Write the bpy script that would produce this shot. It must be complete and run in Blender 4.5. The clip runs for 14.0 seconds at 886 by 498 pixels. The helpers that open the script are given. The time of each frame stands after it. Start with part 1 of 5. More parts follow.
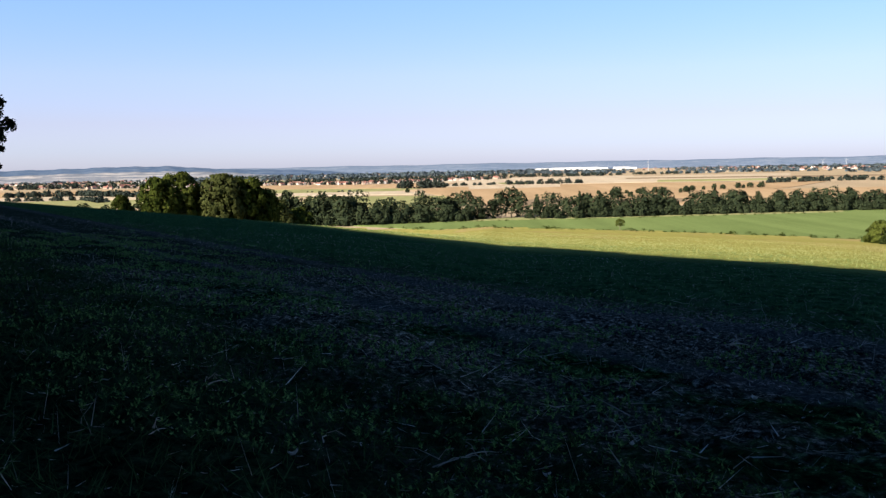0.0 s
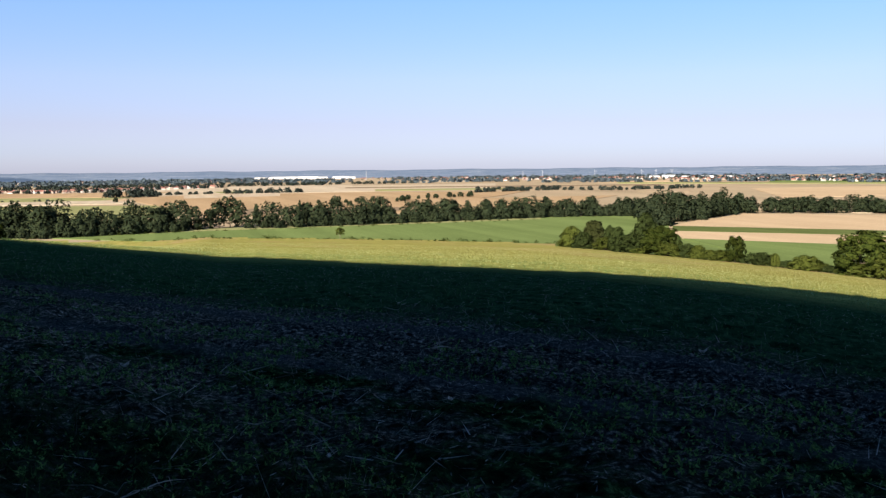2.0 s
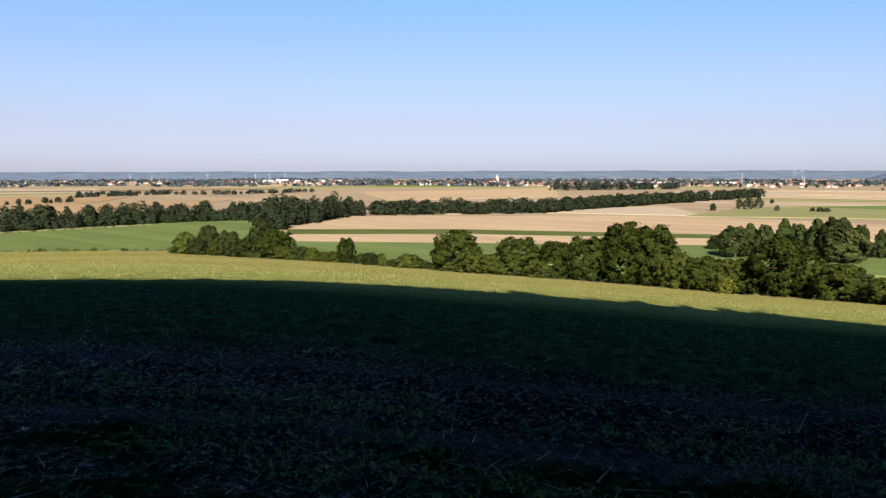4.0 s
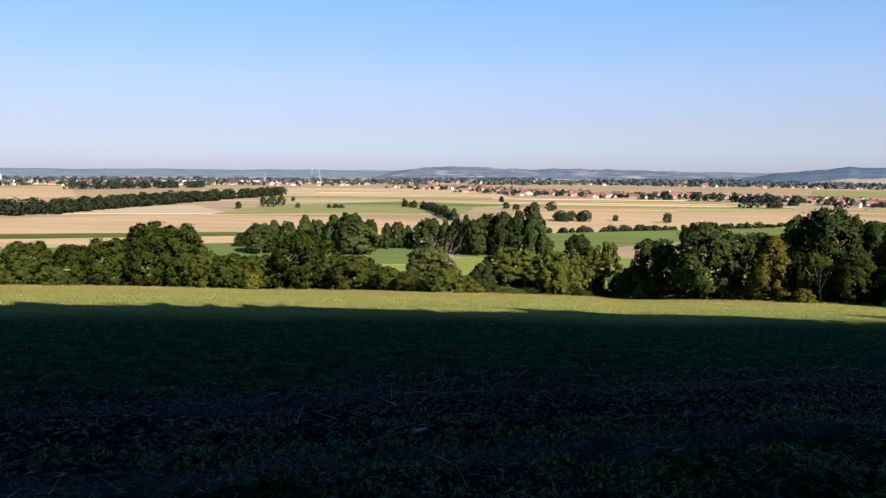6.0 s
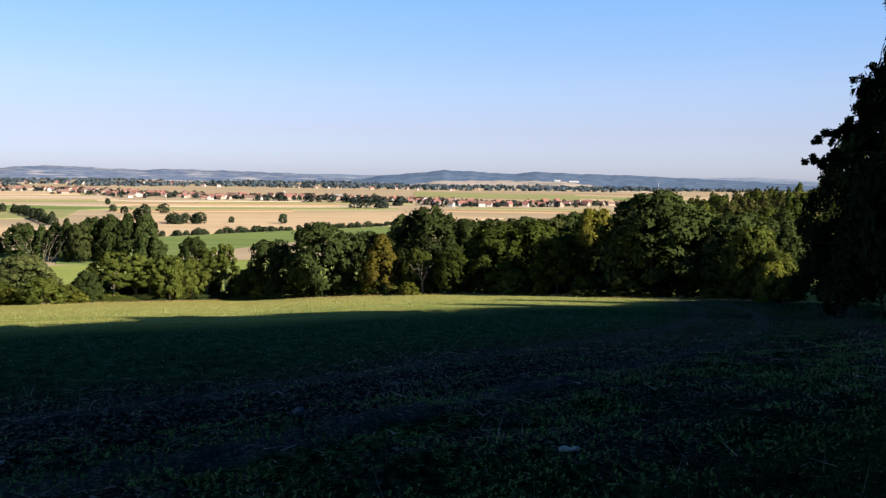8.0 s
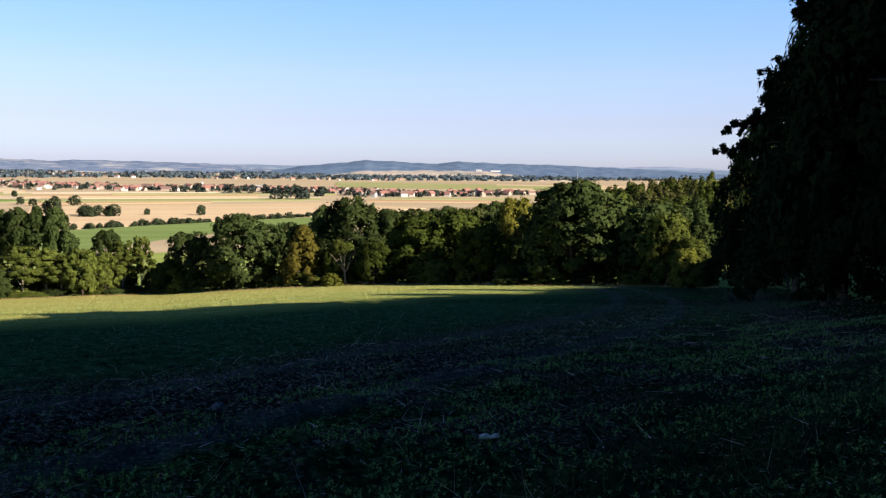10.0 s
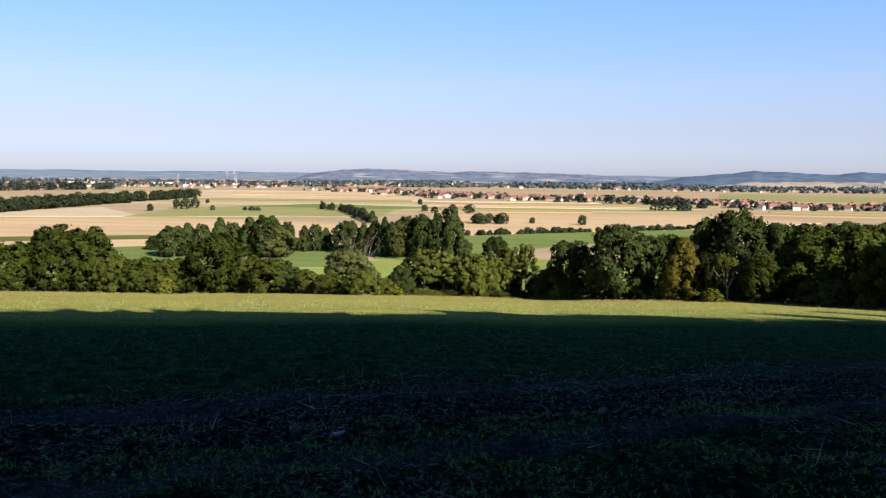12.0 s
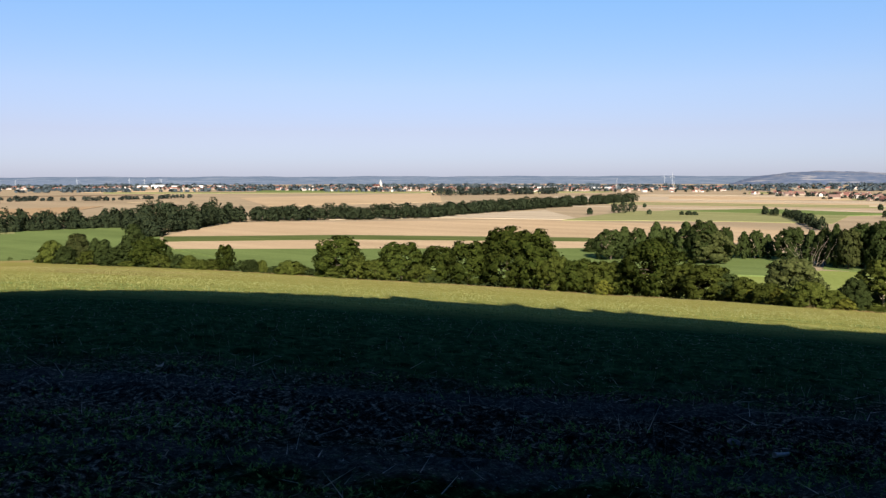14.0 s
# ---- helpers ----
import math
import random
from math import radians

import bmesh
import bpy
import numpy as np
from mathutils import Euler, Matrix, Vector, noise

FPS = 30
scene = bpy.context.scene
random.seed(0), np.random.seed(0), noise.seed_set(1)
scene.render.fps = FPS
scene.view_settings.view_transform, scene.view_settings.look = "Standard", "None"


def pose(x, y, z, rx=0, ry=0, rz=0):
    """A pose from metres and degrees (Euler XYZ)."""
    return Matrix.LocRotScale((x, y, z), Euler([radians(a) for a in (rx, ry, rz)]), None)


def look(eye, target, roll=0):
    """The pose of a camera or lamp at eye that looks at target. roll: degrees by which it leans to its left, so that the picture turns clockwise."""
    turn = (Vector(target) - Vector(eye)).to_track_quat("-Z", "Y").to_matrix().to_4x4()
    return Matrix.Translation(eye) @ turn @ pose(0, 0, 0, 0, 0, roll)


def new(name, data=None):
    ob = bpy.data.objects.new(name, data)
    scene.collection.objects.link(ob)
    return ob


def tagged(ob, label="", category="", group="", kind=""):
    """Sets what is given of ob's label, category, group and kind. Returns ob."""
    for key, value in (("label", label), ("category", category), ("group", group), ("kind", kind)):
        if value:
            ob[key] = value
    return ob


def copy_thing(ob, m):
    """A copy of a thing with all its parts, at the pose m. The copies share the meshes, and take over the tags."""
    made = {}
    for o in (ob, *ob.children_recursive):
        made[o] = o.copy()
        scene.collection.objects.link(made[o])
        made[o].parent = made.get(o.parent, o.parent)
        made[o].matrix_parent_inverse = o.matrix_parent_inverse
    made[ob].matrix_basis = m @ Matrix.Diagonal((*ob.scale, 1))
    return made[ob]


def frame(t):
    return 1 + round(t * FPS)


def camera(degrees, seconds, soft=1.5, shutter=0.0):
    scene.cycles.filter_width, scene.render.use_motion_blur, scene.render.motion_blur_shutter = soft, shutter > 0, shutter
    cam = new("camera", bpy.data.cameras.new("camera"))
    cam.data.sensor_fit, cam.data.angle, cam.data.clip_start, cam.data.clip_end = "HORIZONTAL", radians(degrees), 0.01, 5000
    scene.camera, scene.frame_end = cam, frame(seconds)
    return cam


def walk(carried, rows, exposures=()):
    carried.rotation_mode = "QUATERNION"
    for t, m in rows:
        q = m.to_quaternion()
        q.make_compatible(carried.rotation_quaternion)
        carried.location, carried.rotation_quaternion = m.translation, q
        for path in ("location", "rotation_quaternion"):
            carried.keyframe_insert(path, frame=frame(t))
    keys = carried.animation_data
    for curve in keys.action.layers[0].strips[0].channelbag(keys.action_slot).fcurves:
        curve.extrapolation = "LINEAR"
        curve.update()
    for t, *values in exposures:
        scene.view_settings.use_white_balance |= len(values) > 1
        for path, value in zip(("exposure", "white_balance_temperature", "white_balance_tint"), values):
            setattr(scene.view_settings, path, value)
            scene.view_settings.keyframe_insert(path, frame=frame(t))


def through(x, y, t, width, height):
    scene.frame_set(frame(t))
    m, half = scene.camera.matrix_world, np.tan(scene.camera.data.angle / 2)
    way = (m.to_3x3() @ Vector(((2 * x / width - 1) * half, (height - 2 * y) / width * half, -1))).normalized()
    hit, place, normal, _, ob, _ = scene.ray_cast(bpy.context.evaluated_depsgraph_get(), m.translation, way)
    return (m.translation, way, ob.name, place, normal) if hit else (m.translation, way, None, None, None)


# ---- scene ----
cam = camera(54.68, 14.0, 1.4)
EYE = 1.6
# seconds, place beside the first eye, yaw, pitch, roll
ROWS = [
    (0.0, -0.000, 0.000, 0.000, 0.00, -5.74, 1.17),
    (0.5, 0.054, 0.036, -0.004, -4.38, -5.66, 0.79),
    (1.0, 0.108, 0.069, -0.007, -8.30, -5.40, 0.83),
    (1.5, 0.163, 0.100, -0.008, -12.91, -5.56, 0.74),
    (2.0, 0.230, 0.114, -0.007, -18.50, -5.41, 0.58),
    (2.2, 0.344, 0.078, -0.000, -20.82, -5.54, 0.47),
    (4.3, 0.493, 0.003, 0.011, -47.72, -5.15, 0.18),
    (4.5, 0.625, -0.054, 0.018, -50.24, -5.08, 0.23),
    (5.0, 0.734, -0.077, 0.014, -56.19, -5.05, 0.30),
    (5.5, 0.829, -0.098, 0.008, -65.07, -5.25, -0.34),
    (6.0, 0.903, -0.134, 0.004, -74.67, -5.32, -0.38),
    (6.5, 0.967, -0.174, -0.005, -82.13, -5.05, -0.60),
    (7.0, 1.029, -0.212, -0.017, -89.00, -5.02, -0.93),
    (7.5, 1.071, -0.251, -0.023, -95.44, -4.84, -1.35),
    (8.0, 1.085, -0.288, -0.019, -99.91, -4.96, -0.87),
    (8.2, 1.074, -0.315, -0.010, -101.81, -4.97, -1.23),
    (10.3, 1.050, -0.322, -0.003, -105.11, -5.56, -0.69),
    (10.5, 1.017, -0.296, 0.002, -102.50, -5.38, -0.84),
    (11.0, 0.971, -0.243, 0.005, -93.45, -5.36, -0.75),
    (11.5, 0.924, -0.187, 0.004, -86.95, -5.44, -0.68),
    (12.0, 0.893, -0.141, -0.002, -80.10, -5.11, -0.63),
    (12.5, 0.879, -0.108, -0.008, -74.44, -5.21, -0.67),
    (13.0, 0.872, -0.087, -0.010, -68.73, -5.16, -0.37),
    (13.5, 0.870, -0.078, -0.007, -61.02, -5.02, 0.06),
    (14.0, 0.869, -0.076, -0.002, -51.55, -4.95, 0.11),
]
walk(cam, [(t, pose(x, y, EYE + z, 90 + pitch, roll, yaw)) for t, x, y, z, yaw, pitch, roll in ROWS],
     [(t, 1.2 + e) for t, e in ((0.0, 0.32), (1.0, 0.25), (2.0, 0.17), (4.5, -0.02), (6.5, 0.06), (8.0, 0.19), (10.5, 0.34), (12.0, 0.16), (14.0, -0.03))])

# ---- light ----
SUN_FROM, SUN_UP = 225.0, 27.0          # compass bearing that the sun stands at, its height
world = bpy.data.worlds.new("evening_sky")
scene.world = world
world.use_nodes = True
wn = world.node_tree.nodes
sky = wn.new("ShaderNodeTexSky")
sky.sky_type, sky.sun_disc = "NISHITA", False
sky.sun_elevation, sky.sun_rotation = radians(SUN_UP), radians(SUN_FROM)
sky.altitude, sky.air_density, sky.dust_density, sky.ozone_density = 150, 1.0, 0.3, 2.0
wn["Background"].inputs["Strength"].default_value = 0.05
coord = wn.new("ShaderNodeTexCoord")
split = wn.new("ShaderNodeSeparateXYZ")
world.node_tree.links.new(coord.outputs["Generated"], split.inputs[0])
# sky tone by height; the dark upper stops cut skylight on the shaded field
air = wn.new("ShaderNodeValToRGB")
for place, tone in ((0.0, (0.61, 0.68, 1.20)), (0.02, (0.64, 0.69, 1.15)), (0.05, (0.74, 0.685, 1.02)), (0.10, (0.88, 0.82, 1.07)), (0.19, (0.87, 0.98, 1.26)), (0.36, (0.63, 0.98, 1.27)), (0.6, (0.15, 0.34, 0.58)), (1.0, (0.07, 0.20, 0.40))):
    stop = air.color_ramp.elements.new(place) if 0 < place < 1 else air.color_ramp.elements[0 if place == 0 else -1]
    stop.color = (*tone, 1)
world.node_tree.links.new(split.outputs["Z"], air.inputs[0])
tint = wn.new("ShaderNodeMix")
tint.data_type, tint.blend_type = "RGBA", "MULTIPLY"
tint.inputs[0].default_value = 1.0
world.node_tree.links.new(sky.outputs[0], tint.inputs[6])
world.node_tree.links.new(air.outputs[0], tint.inputs[7])
# sky tone varied by bearing to suit the view, dimmer away from the sun
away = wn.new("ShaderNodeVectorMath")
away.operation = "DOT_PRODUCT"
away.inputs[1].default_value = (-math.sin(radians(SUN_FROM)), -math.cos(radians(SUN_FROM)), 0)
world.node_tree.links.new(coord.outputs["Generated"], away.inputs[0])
side_tone = wn.new("ShaderNodeMapRange")
side_tone.inputs["From Min"].default_value, side_tone.inputs["From Max"].default_value = 0.3, 1.0
side_tone.inputs["To Min"].default_value, side_tone.inputs["To Max"].default_value = 1.22, 0.94
world.node_tree.links.new(away.outputs["Value"], side_tone.inputs["Value"])
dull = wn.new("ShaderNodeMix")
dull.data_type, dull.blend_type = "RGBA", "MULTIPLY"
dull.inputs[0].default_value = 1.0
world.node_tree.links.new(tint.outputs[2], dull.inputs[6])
world.node_tree.links.new(side_tone.outputs[0], dull.inputs[7])
# high up, the eastern sky is tinted a little greener-blue
high = wn.new("ShaderNodeMapRange")
high.inputs["From Min"].default_value, high.inputs["From Max"].default_value = -0.14, 0.30
world.node_tree.links.new(split.outputs["Z"], high.inputs["Value"])
east = wn.new("ShaderNodeMath")
east.operation = "MULTIPLY"
world.node_tree.links.new(split.outputs["X"], east.inputs[0])
world.node_tree.links.new(high.outputs[0], east.inputs[1])
clear = wn.new("ShaderNodeMix")
clear.data_type, clear.blend_type = "RGBA", "MULTIPLY"
clear.inputs[7].default_value = (0.94, 1.028, 1.015, 1)
world.node_tree.links.new(east.outputs[0], clear.inputs[0])
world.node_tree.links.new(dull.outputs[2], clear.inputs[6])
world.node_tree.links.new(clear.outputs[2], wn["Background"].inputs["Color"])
sun = new("sun", bpy.data.lights.new("sun", "SUN"))
sun.data.energy, sun.data.angle, sun.data.color = 5.0, radians(0.5), (1.0, 0.86, 0.68)
sun_way = Vector((math.sin(radians(SUN_FROM)), math.cos(radians(SUN_FROM)), math.tan(radians(SUN_UP))))
sun.matrix_basis = look(sun_way * 100, (0, 0, 0))

rng = np.random.default_rng(7)

# ---- the lie of the land ----
PLAIN = -43.4
BEARINGS = (-180, -125, -80, -55, -40, -27, -12, 4, 26, 33, 40, 46, 56, 63, 75, 87, 98, 111, 122, 132, 150, 180)
FALLS = (-.06, -.15, -.08, -.03, -.01, .014, .045, .0765, .088, .096, .1055, .1140, .1245, .1312, .1350, .1412, .1350, .131, .1244, .10, .03, -.06)
EDGE_B = (26, 31, 37, 44, 50, 56, 63, 70, 75, 81, 87, 92, 98, 103, 107, 111, 115, 122, 132)
EDGE_R = (400, 275, 245, 210, 200, 192, 185, 170, 146, 150, 155, 138, 132, 127, 120, 112, 110, 104, 45)



def polar(b, r):
    """East and north of the first eye, from a compass bearing in degrees and a distance."""
    return r * math.sin(radians(b)), r * math.cos(radians(b))


def height(x, y):
    x, y = np.asarray(x, float), np.asarray(y, float)
    r = np.hypot(x, y)
    b = np.degrees(np.arctan2(x, y))
    drop = np.interp(b, BEARINGS, FALLS) * np.minimum(r, np.where((b > 135) | (b < -45), 160.0, 9999.0))
    # north of the eye the slope turns over a brow
    drop = drop + 0.05 * np.maximum(r - 95, 0) * np.interp(b, (-60, -45, -8, 3), (0, 1, 1, 0))
    deep = -PLAIN
    k = 6.0
    h = np.maximum(k - np.abs(drop - deep), 0) / k
    z = -(np.minimum(drop, deep) - h * h * k / 4)
    hx, hy = polar(127, 430)
    z = z + 33 * np.exp(-((x - hx) ** 2 + (y - hy) ** 2) / (2 * 120.0 ** 2)) * (r > 60)
    # far behind, the wooded slope sinks back to the plain
    back = np.clip((r - 400) / 900, 0, 1) * ((b > 135) | (b < -45))
    return z * (1 - back) + PLAIN * back


def lumps(x, y, size, seed):
    """Smooth random lumps between -1 and 1, about size metres across."""
    x, y = x / size + seed * 17.3, y / size - seed * 9.1
    i, j = np.floor(x), np.floor(y)
    f, g = x - i, y - j
    f, g = f * f * (3 - 2 * f), g * g * (3 - 2 * g)

    def knot(a, b):
        h = np.sin(a * 127.1 + b * 311.7 + seed * 74.7) * 43758.5453
        return 2 * (h - np.floor(h)) - 1

    return (knot(i, j) * (1 - f) + knot(i + 1, j) * f) * (1 - g) + (knot(i, j + 1) * (1 - f) + knot(i + 1, j + 1) * f) * g


def relief(x, y):
    """Unevenness of the tilled ground: low swells, wheel furrows, clods and crumbs, fading out with distance."""
    x, y = np.asarray(x, float), np.asarray(y, float)
    u = x * 0.80 + y * 0.60
    v = x * 0.60 - y * 0.80
    z = 0.020 * np.sin(u * 5.1 + 0.8 * np.sin(v * 0.37)) + 0.022 * np.sin(u * 2.3 + v * 0.6 + 1.0) + 0.02 * np.sin(x * 1.7 + 2 * np.sin(y * 0.9)) + 0.015 * np.sin(v * 4.4 + 2 * np.sin(u * 2.0))
    z = z + 0.050 * np.maximum(lumps(x, y, 0.42, 1), 0) ** 1.5 + 0.042 * lumps(x, y, 0.19, 2) + 0.022 * lumps(x, y, 0.10, 3)
    z = z + 0.030 * np.sin(u * 11.5 + 1.2 * np.sin(v * 0.21)) * np.exp(-((u - 11.2) / 2.6) ** 2) * (0.7 + 0.5 * lumps(x, y, 3.0, 4))
    r = np.hypot(x, y)
    return z * np.clip((r - 1.5) / 2, 0, 1) * np.clip(1.5 - r / 40, 0, 1)


RINGS = np.concatenate([np.geomspace(0.8, 3.0, 14)[:-1], np.geomspace(3.0, 26.0, 185)[:-1], np.geomspace(26.0, 4950, 152)])
SPOKES = np.concatenate([np.arange(-40, 142, 0.4), np.arange(142, 320, 3.0)])   # compass degrees, finest over the open field


def surface(x, y):
    """Height of the ground sheet itself, between its rings and spokes."""
    x, y = np.asarray(x, float), np.asarray(y, float)
    r = np.clip(np.hypot(x, y), RINGS[0], RINGS[-1] - 1)
    b = (np.degrees(np.arctan2(x, y)) + 40) % 360 - 40
    i = np.clip(np.searchsorted(RINGS, r) - 1, 0, len(RINGS) - 2)
    j = np.clip(np.searchsorted(SPOKES, b, side="right") - 1, 0, len(SPOKES) - 1)
    ends = np.append(SPOKES, 320.0)
    f, g = (r - RINGS[i]) / (RINGS[i + 1] - RINGS[i]), (b - ends[j]) / (ends[j + 1] - ends[j])

    def corner(ring, spoke):
        a = np.radians(spoke)
        px, py = ring * np.sin(a), ring * np.cos(a)
        return height(px, py) + relief(px, py)

    inner = corner(RINGS[i], ends[j]) * (1 - g) + corner(RINGS[i], ends[j + 1]) * g
    outer = corner(RINGS[i + 1], ends[j]) * (1 - g) + corner(RINGS[i + 1], ends[j + 1]) * g
    return inner * (1 - f) + outer * f


def across(x, y):
    """Distance from the wood's edge line out over the field."""
    return x * math.sin(radians(53)) + y * math.cos(radians(53))


# ---- materials ----
def material(name, rough=0.9):
    m = bpy.data.materials.new(name)
    m.use_nodes = True
    n = m.node_tree.nodes
    n["Principled BSDF"].inputs["Roughness"].default_value = rough
    n["Principled BSDF"].inputs["Specular IOR Level"].default_value = 0.2 if rough < 0.6 else 0.0
    return m, n, m.node_tree.links, n["Principled BSDF"]


def noise_node(n, l, scale, detail=4, rough=0.6, vec=None, stretch=None):
    t = n.new("ShaderNodeTexNoise")
    t.inputs["Scale"].default_value, t.inputs["Detail"].default_value, t.inputs["Roughness"].default_value = scale, detail, rough
    if vec is None:
        vec = n.new("ShaderNodeNewGeometry").outputs["Position"]
    if stretch:
        mp = n.new("ShaderNodeMapping")
        mp.inputs["Rotation"].default_value = (0, 0, radians(stretch[3]))
        mp.inputs["Scale"].default_value = stretch[:3]
        l.new(vec, mp.inputs["Vector"])
        vec = mp.outputs[0]
    l.new(vec, t.inputs["Vector"])
    return t.outputs["Fac"]


def ramp(n, l, fac, stops):
    r = n.new("ShaderNodeValToRGB")
    while len(r.color_ramp.elements) < len(stops):
        r.color_ramp.elements.new(0.5)
    for e, (p, c) in zip(r.color_ramp.elements, stops):
        e.position, e.color = p, (*c, 1)
    l.new(fac, r.inputs[0])
    return r.outputs[0]


def mixed(n, l, fac, a, b, mode="MIX"):
    m = n.new("ShaderNodeMix")
    m.data_type, m.blend_type = "RGBA", mode
    for sock, v in ((m.inputs[0], fac), (m.inputs[6], a), (m.inputs[7], b)):
        if isinstance(v, (int, float)):
            sock.default_value = v
        elif isinstance(v, tuple):
            sock.default_value = (*v, 1)
        else:
            l.new(v, sock)
    return m.outputs[2]


def bumped(n, l, bsdf, fac, strength, distance):
    b = n.new("ShaderNodeBump")
    b.inputs["Strength"].default_value, b.inputs["Distance"].default_value = strength, distance
    l.new(fac, b.inputs["Height"])
    l.new(b.outputs[0], bsdf.inputs["Normal"])


def field_material(name, dark, light, row=0.0, turn=0.0, patch=0.02):
    """A field: two tones in broad patches, drill rows, and fine grain."""
    m, n, l, bsdf = material(name)
    col = ramp(n, l, noise_node(n, l, patch, 5), ((0.3, dark), (0.7, light)))
    fine = noise_node(n, l, 0.9, 3)
    col = mixed(n, l, 0.35, col, ramp(n, l, fine, ((0.3, tuple(c * 0.6 for c in dark)), (0.7, tuple(min(1, c * 1.25) for c in light)))))
    if row:
        stripe = noise_node(n, l, 1.0, 2, stretch=(row, row * 0.02, 0, turn))
        col = mixed(n, l, 0.25, col, ramp(n, l, stripe, ((0.38, tuple(c * 0.72 for c in dark)), (0.62, tuple(min(1, c * 1.15) for c in light)))))
    l.new(col, bsdf.inputs["Base Color"])
    return m


def leaf_material(name, dark, light, through=0.25):
    m, n, l, bsdf = material(name, 0.8)
    g = n.new("ShaderNodeNewGeometry")
    o = n.new("ShaderNodeObjectInfo")
    col = ramp(n, l, g.outputs["Random Per Island"], ((0.0, dark), (1.0, light)))
    hue = n.new("ShaderNodeHueSaturation")
    mr = n.new("ShaderNodeMapRange")
    mr.inputs["To Min"].default_value, mr.inputs["To Max"].default_value = 0.72, 1.28
    l.new(o.outputs["Random"], mr.inputs["Value"])
    l.new(mr.outputs[0], hue.inputs["Value"])
    l.new(col, hue.inputs["Color"])
    l.new(hue.outputs[0], bsdf.inputs["Base Color"])
    tr = n.new("ShaderNodeBsdfTranslucent")
    l.new(hue.outputs[0], tr.inputs["Color"])
    mx = n.new("ShaderNodeMixShader")
    mx.inputs[0].default_value = through
    l.new(bsdf.outputs[0], mx.inputs[1])
    l.new(tr.outputs[0], mx.inputs[2])
    l.new(mx.outputs[0], n["Material Output"].inputs["Surface"])
    return m


def plain_material(name, dark, light, scale=3.0, rough=0.85):
    m, n, l, bsdf = material(name, rough)
    l.new(ramp(n, l, noise_node(n, l, scale, 4), ((0.3, dark), (0.7, light))), bsdf.inputs["Base Color"])
    return m


LEAF_OAK = leaf_material("oak_leaves", (.019, .031, .007), (.054, .069, .015))
LEAF_DARK = leaf_material("alder_leaves", (.026, .040, .013), (.050, .068, .023))
LEAF_LIME = leaf_material("lime_leaves", (.048, .066, .014), (.094, .112, .026))
LEAF_GREY = leaf_material("willow_leaves", (.048, .060, .021), (.078, .091, .033))
LEAF_GOLD = leaf_material("turning_leaves", (.070, .068, .014), (.165, .140, .030))
LEAF_YELLOW = leaf_material("yellowing_leaves", (.090, .092, .016), (.200, .190, .036))
LEAF_PINE = leaf_material("pine_needles", (.040, .044, .015), (.076, .078, .027))
# leaves of the wood's edge, shade put into their near-black colour
LEAF_SHADED = leaf_material("shaded_edge_leaves", (.010, .017, .007), (.023, .033, .013), 0.12)
LEAF_DRY = leaf_material("withered_leaves", (.16, .12, .085), (.27, .21, .15))
LEAF_BROOM = leaf_material("yellow_green_leaves", (.070, .082, .015), (.145, .152, .030))
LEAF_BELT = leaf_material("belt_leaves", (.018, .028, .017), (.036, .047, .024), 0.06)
# hedges and garden trees: leaf colour hazed blue-grey for distance
LEAF_HAZE = leaf_material("hazed_hedge_leaves", (.032, .046, .040), (.052, .066, .056), 0.1)
LEAF_FAR = leaf_material("distant_leaves", (.022, .036, .021), (.038, .054, .029), 0.12)
BARK = plain_material("bark", (.045, .035, .025), (.13, .11, .085), 4.0)
PALE_BARK = plain_material("pale_bark", (.17, .145, .11), (.31, .27, .215), 4.0)
DEADWOOD = plain_material("dead_wood", (.34, .30, .25), (.56, .50, .43), 9.0)

STUBBLE = field_material("stubble", (.268, .215, .145), (.365, .295, .202), 0.012, 62, 0.004)
STRAW = field_material("straw_field", (.380, .285, .180), (.470, .360, .238), 0.05, 35, 0.01)
OCHRE = field_material("ochre_stubble", (.29, .205, .120), (.385, .278, .170), 0.02, 45, 0.004)
PALE = field_material("pale_field", (.36, .300, .225), (.45, .385, .29), 0.04, 75, 0.01)
CROP = field_material("green_crop", (.108, .152, .052), (.148, .198, .070), 0.06, 40, 0.02)
MEADOW = field_material("meadow", (.150, .200, .050), (.230, .270, .085), 0.05, 20, 0.03)
BEET = field_material("dark_green_crop", (.075, .100, .034), (.110, .135, .048), 0.08, 30, 0.03)
OLIVE = field_material("olive_pasture", (.185, .20, .085), (.27, .27, .135), 0.05, 60, 0.01)


